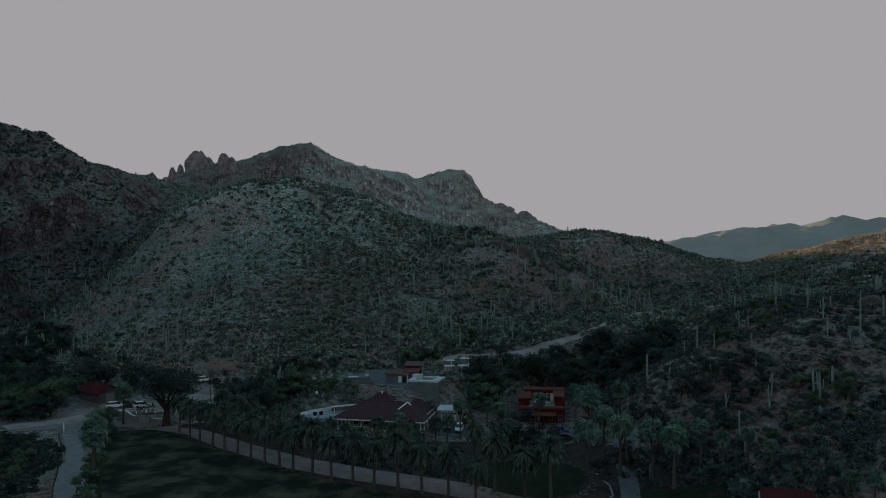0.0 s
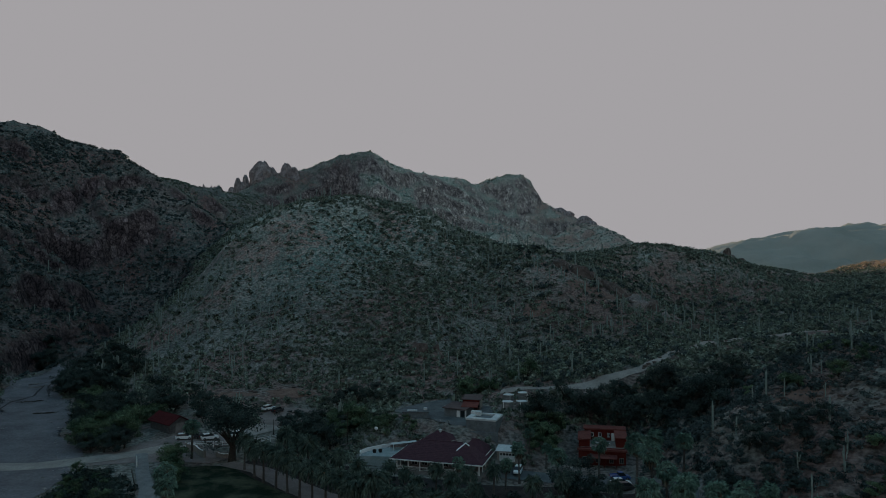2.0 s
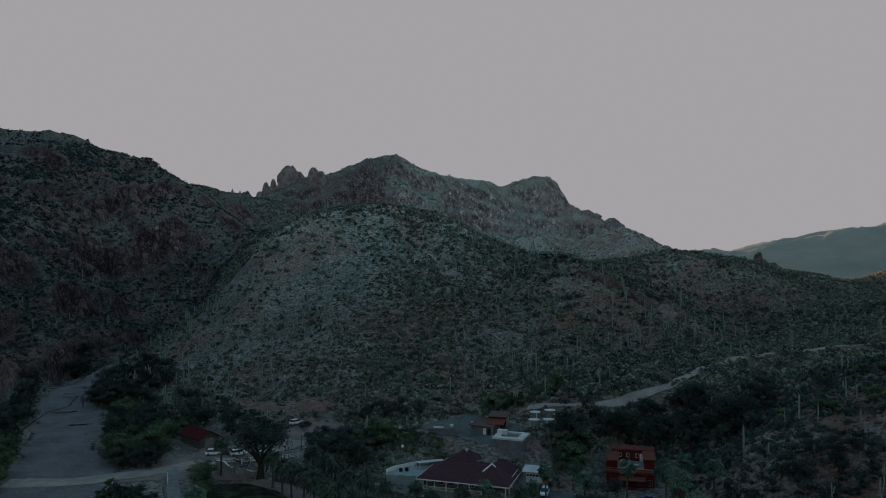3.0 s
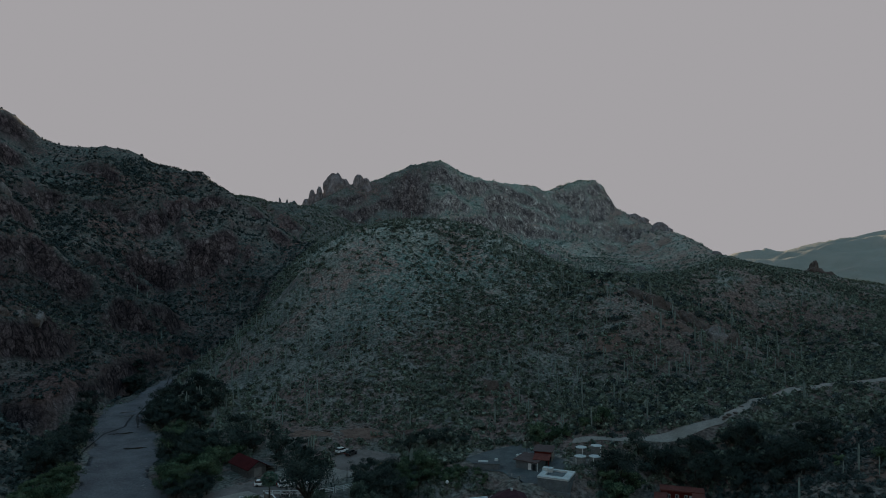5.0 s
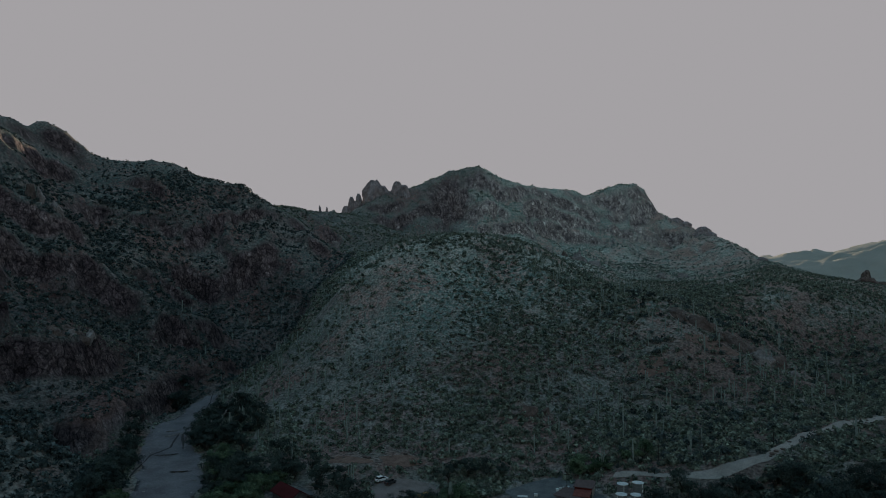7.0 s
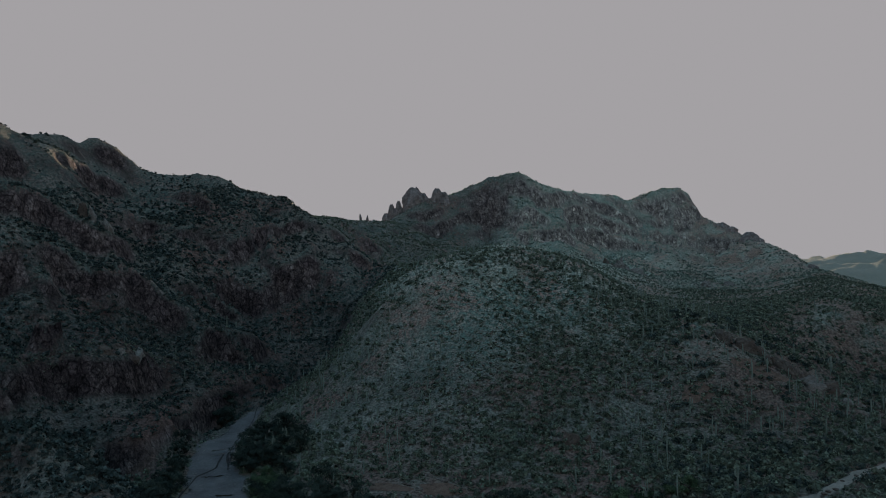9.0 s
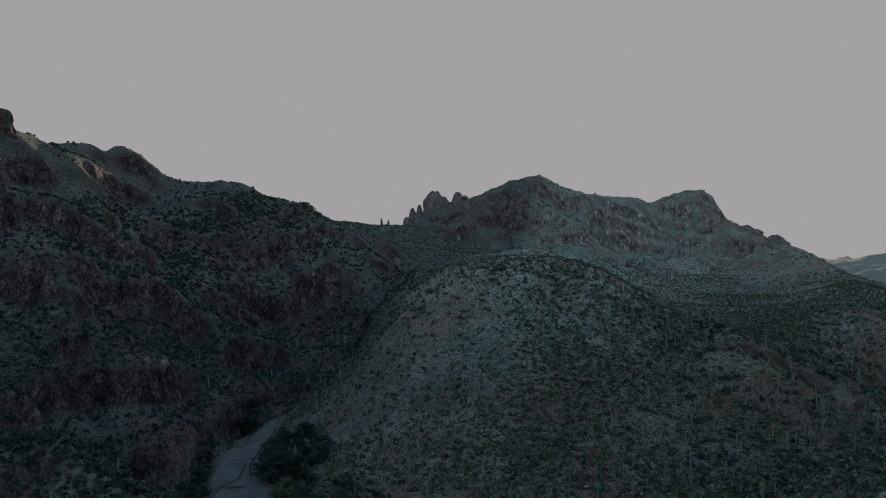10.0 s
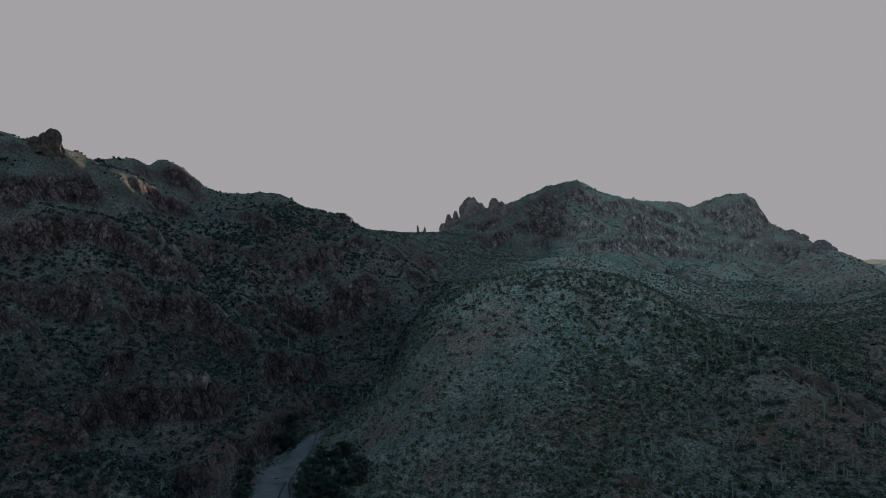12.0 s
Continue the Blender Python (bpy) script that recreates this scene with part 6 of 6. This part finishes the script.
garden_wall([(-84.2, 172.0, 1.2), (-81.5, 171.4, 1.1), (-79.4, 169.2, 0.9), (-77.2, 167.5, 0.8)], 1.5, "curved tan gate wall with white coping", TAN_WALL)
garden_wall([(-74.4, 168.6, 0.8), (-72.4, 168.0, 0.7), (-71.0, 168.4, 0.7)], 1.4, "short tan gate wall beside the old tree", TAN_WALL)
garden_wall([(22.5, 113, 0.5), (25.4, 119, 0.5), (26.0, 124, 0.5), (25.0, 130, 0.5)], 1.0, "low pale kerb wall along the garden path", CONCRETE, CONCRETE, "pale concrete coping")


def pole(x, y, tall, label="thin dark utility pole", arm=True, r=0.11):
    root = thing("pole", x, y, 20, label=label, category="pole")
    part("shaft", tube(bmesh.new(), [(0, 0, -0.4), (0, 0, tall)], [r, r * 0.7], 8), BARK, root)
    if arm:
        part("cross_arm", boxed(-0.9, 0.9, -0.06, 0.06, tall - 0.7, tall - 0.55), BARK, root)


for x, y, h in ((-44.6, 182, 8.5), (-18.3, 209, 5.5), (-67.5, 189.4, 4.2), (-65.9, 192.1, 3.6), (42, 233, 4.0), (8, 222, 5.5)):
    pole(x, y, h, arm=h > 5)
sign = thing("sign_board", -90.6, 160.2, 121, label="long white sign board leaning beside the concrete walk", category="sign")
part("board", boxed(-3.2, 3.2, -0.05, 0.05, 0.5, 1.35, bevel=0.01), WHITE, sign)
for x in (-3.0, 0, 3.0):
    part("post", boxed(x - 0.07, x + 0.07, 0.06, 0.2, -0.4, 1.3), WHITE, sign)
lamp_ = thing("garden_lamp", -37.2, 183.5, 0, label="white globe lamp on a short post", category="lamp")
part("post", tube(bmesh.new(), [(0, 0, -0.3), (0, 0, 1.5)], [0.09, 0.07], 8), STEEL, lamp_)
bmg = bmesh.new()
bmesh.ops.create_icosphere(bmg, subdivisions=2, radius=0.48, matrix=Matrix.Translation((0, 0, 1.9)))
part("globe", bmg, WHITE, lamp_, "white frosted globe", smooth_shade=True)

# cable rail along the walk
rail = thing("path_rail", -84.6, 153.2, 0, 0, "dark low rail along the edge of the concrete walk", "railing")
rp = [(x - (-84.6) - 2.6, y - 153.2) for x, y, w in along(WALK[1:5], 3.0)]
for (x, y), (x2, y2) in zip(rp, rp[1:]):
    g1, g2 = float(height(x - 84.6, y + 153.2)), float(height(x2 - 84.6, y2 + 153.2))
    part("post", boxed(x - 0.05, x + 0.05, y - 0.05, y + 0.05, g1 - 0.3, g1 + 1.0), BARK, rail)
    part("rail", tube(bmesh.new(), [(x, y, g1 + 0.95), (x2, y2, g2 + 0.95)], [0.05, 0.05], 6), BARK, rail)

RED_EARTH = material("red_earth", (0.13, 0.082, 0.066), (0.23, 0.155, 0.13), 0.5, 0.95, bump=0.6)
for cx, cy, rx, ry in ((-93, 221, 8, 3.5), (-75, 224, 8, 3.5), (-112, 230, 5, 3), (62, 160, 6, 4), (80, 172, 5, 4), (52, 176, 4, 3), (33, 318, 12, 5), (8, 300, 6, 6)):
    patch("cut_bank", oval(cx, cy, rx, ry, 22, 0.18), RED_EARTH, 0.14, "bare reddish earth bank on the slope")

# stones round the garden lawn and rubble along the wash
def stones(name, places, low, high, mat, label, seed):
    r = np.random.RandomState(seed)
    bm = bmesh.new()
    bmesh.ops.create_icosphere(bm, subdivisions=1, radius=1)
    tri = np.array([[v.co[:] for v in f.verts] for f in bm.faces]).reshape(-1, 3)
    bm.free()
    tri = tri * (1, 0.8, 0.55) * (1 + 0.25 * np.sin(tri * 5.0).sum(1, keepdims=True) / 3)
    p = np.array([(x, y, float(height(x, y)) + 0.12) for x, y in places])
    v = tiled(tri.astype(np.float32), p, r.rand(len(p)) * 6.3, low + (high - low) * r.rand(len(p)) ** 2)
    return tagged(soup(name, v, mat), label, "stones", kind="stuff")


sr2 = random.Random(9)
STONE_GREY = material("garden_stone", (0.075, 0.070, 0.068), (0.15, 0.142, 0.138), 0.8, 0.95, bump=0.5)
stones("stone_ring", [(12.6 + (10.9 + sr2.uniform(-0.3, 1.6)) * math.cos(a), 128.6 + (11.5 + sr2.uniform(-0.3, 1.6)) * math.sin(a)) for a in (6.283 * i / 240 for i in range(240))],
       0.14, 0.45, STONE_GREY, "grey stones laid round the garden lawn", 12)
wash_pts = along(WASH, 1.2)
stones("wash_rubble", [(x + sr2.choice((-1, 1)) * w * sr2.uniform(0.34, 0.56), y + sr2.uniform(-2, 2)) for x, y, w in wash_pts for _ in range(2)], 0.1, 0.55, PALE_ROCK,
       "pale boulders and rubble along the edges of the wash", 13)
stones("slope_rubble", [(sr2.uniform(-110, 90), sr2.uniform(222, 330)) for _ in range(1500)] + [(sr2.uniform(40, 130), sr2.uniform(125, 225)) for _ in range(700)],
       0.15, 1.1, BROWN_ROCK, "brown loose stones scattered over the hillsides", 14)
stones("scree", [(sr2.gauss(70, 9), sr2.gauss(163, 16)) for _ in range(900)] + [(sr2.gauss(52, 4), sr2.gauss(176, 9)) for _ in range(350)], 0.12, 0.7, STONE_GREY,
       "grey scree lying between the shrubs of the eastern slope", 15)
# drift of driftwood and cut bank in the wash
for k, (x, y, turn, ln) in enumerate(((-168, 222, 35, 12), (-182, 246, 60, 8), (-150, 207, 20, 9), (-186, 252, 50, 6))):
    d = thing("driftwood", x, y, turn, float(height(x, y)) + 0.2, "tangle of flood driftwood lying on the sandy wash", "driftwood")
    for i in range(16):
        a = sr2.uniform(-0.3, 0.3)
        px, py = sr2.uniform(-ln / 2, ln / 2), sr2.uniform(-0.5, 0.5)
        part("branch", tube(bmesh.new(), [(px, py, 0.1), (px + math.cos(a) * 1.6, py + math.sin(a) * 1.6, 0.25)], [0.12, 0.05], 5), PALE_ROCK if k % 2 else BARK, d)


# ---------------------------------------------------------------- vehicles
def paint(name, c):
    return material(name, tuple(0.9 * v for v in c), c, 1.5, 0.3, fine=0.03, bump=0, coat=0.5)


CAR_WHITE, CAR_DARK, CAR_BLUE, CAR_YELLOW = paint("white_car_paint", (0.75, 0.77, 0.78)), paint("black_car_paint", (0.02, 0.022, 0.025)), paint("blue_car_paint", (0.03, 0.09, 0.30)), paint("yellow_car_paint", (0.55, 0.30, 0.04))
LAMP_GLASS = material("lamp_glass", (0.5, 0.5, 0.5), (0.65, 0.65, 0.65), 2, 0.15, bump=0, fine=0)
TAIL = material("tail_lamp_glass", (0.25, 0.01, 0.01), (0.35, 0.02, 0.02), 2, 0.2, bump=0, fine=0)


def loft(sections):
    """A body through cross sections (x, half width low, half width high, z low, z high)."""
    bm = bmesh.new()
    rings = [[bm.verts.new(c) for c in ((x, -a, z0), (x, a, z0), (x, b, z1), (x, -b, z1))] for x, a, b, z0, z1 in sections]
    for p, q in zip(rings, rings[1:]):
        for i in range(4):
            bm.faces.new((p[i], p[(i + 1) % 4], q[(i + 1) % 4], q[i]))
    bm.faces.new(rings[0][::-1])
    bm.faces.new(rings[-1])
    bmesh.ops.bevel(bm, geom=bm.edges[:], offset=0.05, segments=2, affect="EDGES")
    return bm


def vehicle(kind, x, y, turn, body_paint, label):
    root = thing(kind, x, y, turn, float(height(x, y)) + 0.24, label, "car" if kind != "pickup_truck" else "truck")
    part("body", loft([(-2.25, 0.78, 0.74, 0.45, 0.95), (-2.1, 0.9, 0.86, 0.3, 1.0), (0.9, 0.92, 0.88, 0.28, 1.02), (2.0, 0.88, 0.82, 0.3, 0.88), (2.3, 0.72, 0.7, 0.42, 0.76)]), body_paint, root)
    if kind == "pickup_truck":
        cab = [(-0.5, 0.82, 0.68, 1.0, 1.72), (0.55, 0.82, 0.68, 1.0, 1.74), (1.15, 0.82, 0.74, 1.0, 1.1)]
        for s in (-1, 1):
            part("bed_side", boxed(-2.2, -0.5, s * 0.82 - 0.05, s * 0.82 + 0.05, 0.95, 1.22), body_paint, root)
    else:
        cab = [(-2.0, 0.8, 0.7, 0.95, 1.25), (-1.6, 0.82, 0.68, 1.0, 1.55), (0.3, 0.82, 0.68, 1.0, 1.6), (1.2, 0.82, 0.76, 1.0, 1.06)]
    glass = part("cabin_glass", loft(cab), GLASS, root, "dark cabin windows")
    roof = [c for c in cab if c[4] > 1.4]
    part("cabin_roof", boxed(roof[0][0], roof[-1][0], -0.68, 0.68, roof[0][4] - 0.06, roof[-1][4] + 0.05, bevel=0.03), body_paint, glass)
    for wx in (-1.4, 1.4):
        for s in (-1, 1):
            w = part("wheel", tube(bmesh.new(), [(wx, s * 0.72, 0.33), (wx, s * 0.93, 0.33)], [0.34, 0.34], 16), RUBBER, root)
            part("rim", tube(bmesh.new(), [(wx, s * 0.92, 0.33), (wx, s * 0.945, 0.33)], [0.2, 0.18], 12), STEEL, w)
    for s in (-1, 1):
        part("headlight", boxed(2.12, 2.28, s * 0.6 - 0.16, s * 0.6 + 0.16, 0.62, 0.76), LAMP_GLASS, root)
        part("tail_light", boxed(-2.3, -2.18, s * 0.66 - 0.1, s * 0.66 + 0.1, 0.65, 0.88), TAIL, root)
    return root


vehicle("car", -76.8, 210.2, 60, CAR_WHITE, "white sedan parked on the gravel below the hill")
vehicle("car", -73.6, 209.6, 70, CAR_DARK, "black car parked beside the white sedan")
vehicle("car", -60.1, 202.4, 190, CAR_YELLOW, "dull yellow car parked at the lot's edge")
vehicle("car", -82.3, 181.2, 35, CAR_WHITE, "white hatchback parked behind the gate fence")
vehicle("car", -89.0, 180.4, 20, CAR_WHITE, "white car half hidden near the barn")
vehicle("car", -86.6, 181.8, 160, CAR_DARK, "black car parked near the barn")
vehicle("car", -76.4, 185.6, 80, CAR_WHITE, "white car standing behind the old tree")
vehicle("car", 0.2, 168.6, 262, CAR_WHITE, "white car facing out of the garage drive")
vehicle("car", -2.6, 168.4, 268, CAR_DARK, "dark car parked beside the white one")
vehicle("pickup_truck", 23.4, 165.0, 12, CAR_BLUE, "blue pickup truck parked before the red house")
vehicle("car", 22.9, 161.2, 8, CAR_WHITE, "white estate car parked beside the blue truck")
vehicle("car", 23.6, 157.2, 6, CAR_DARK, "black car with pale roof beside the estate car")
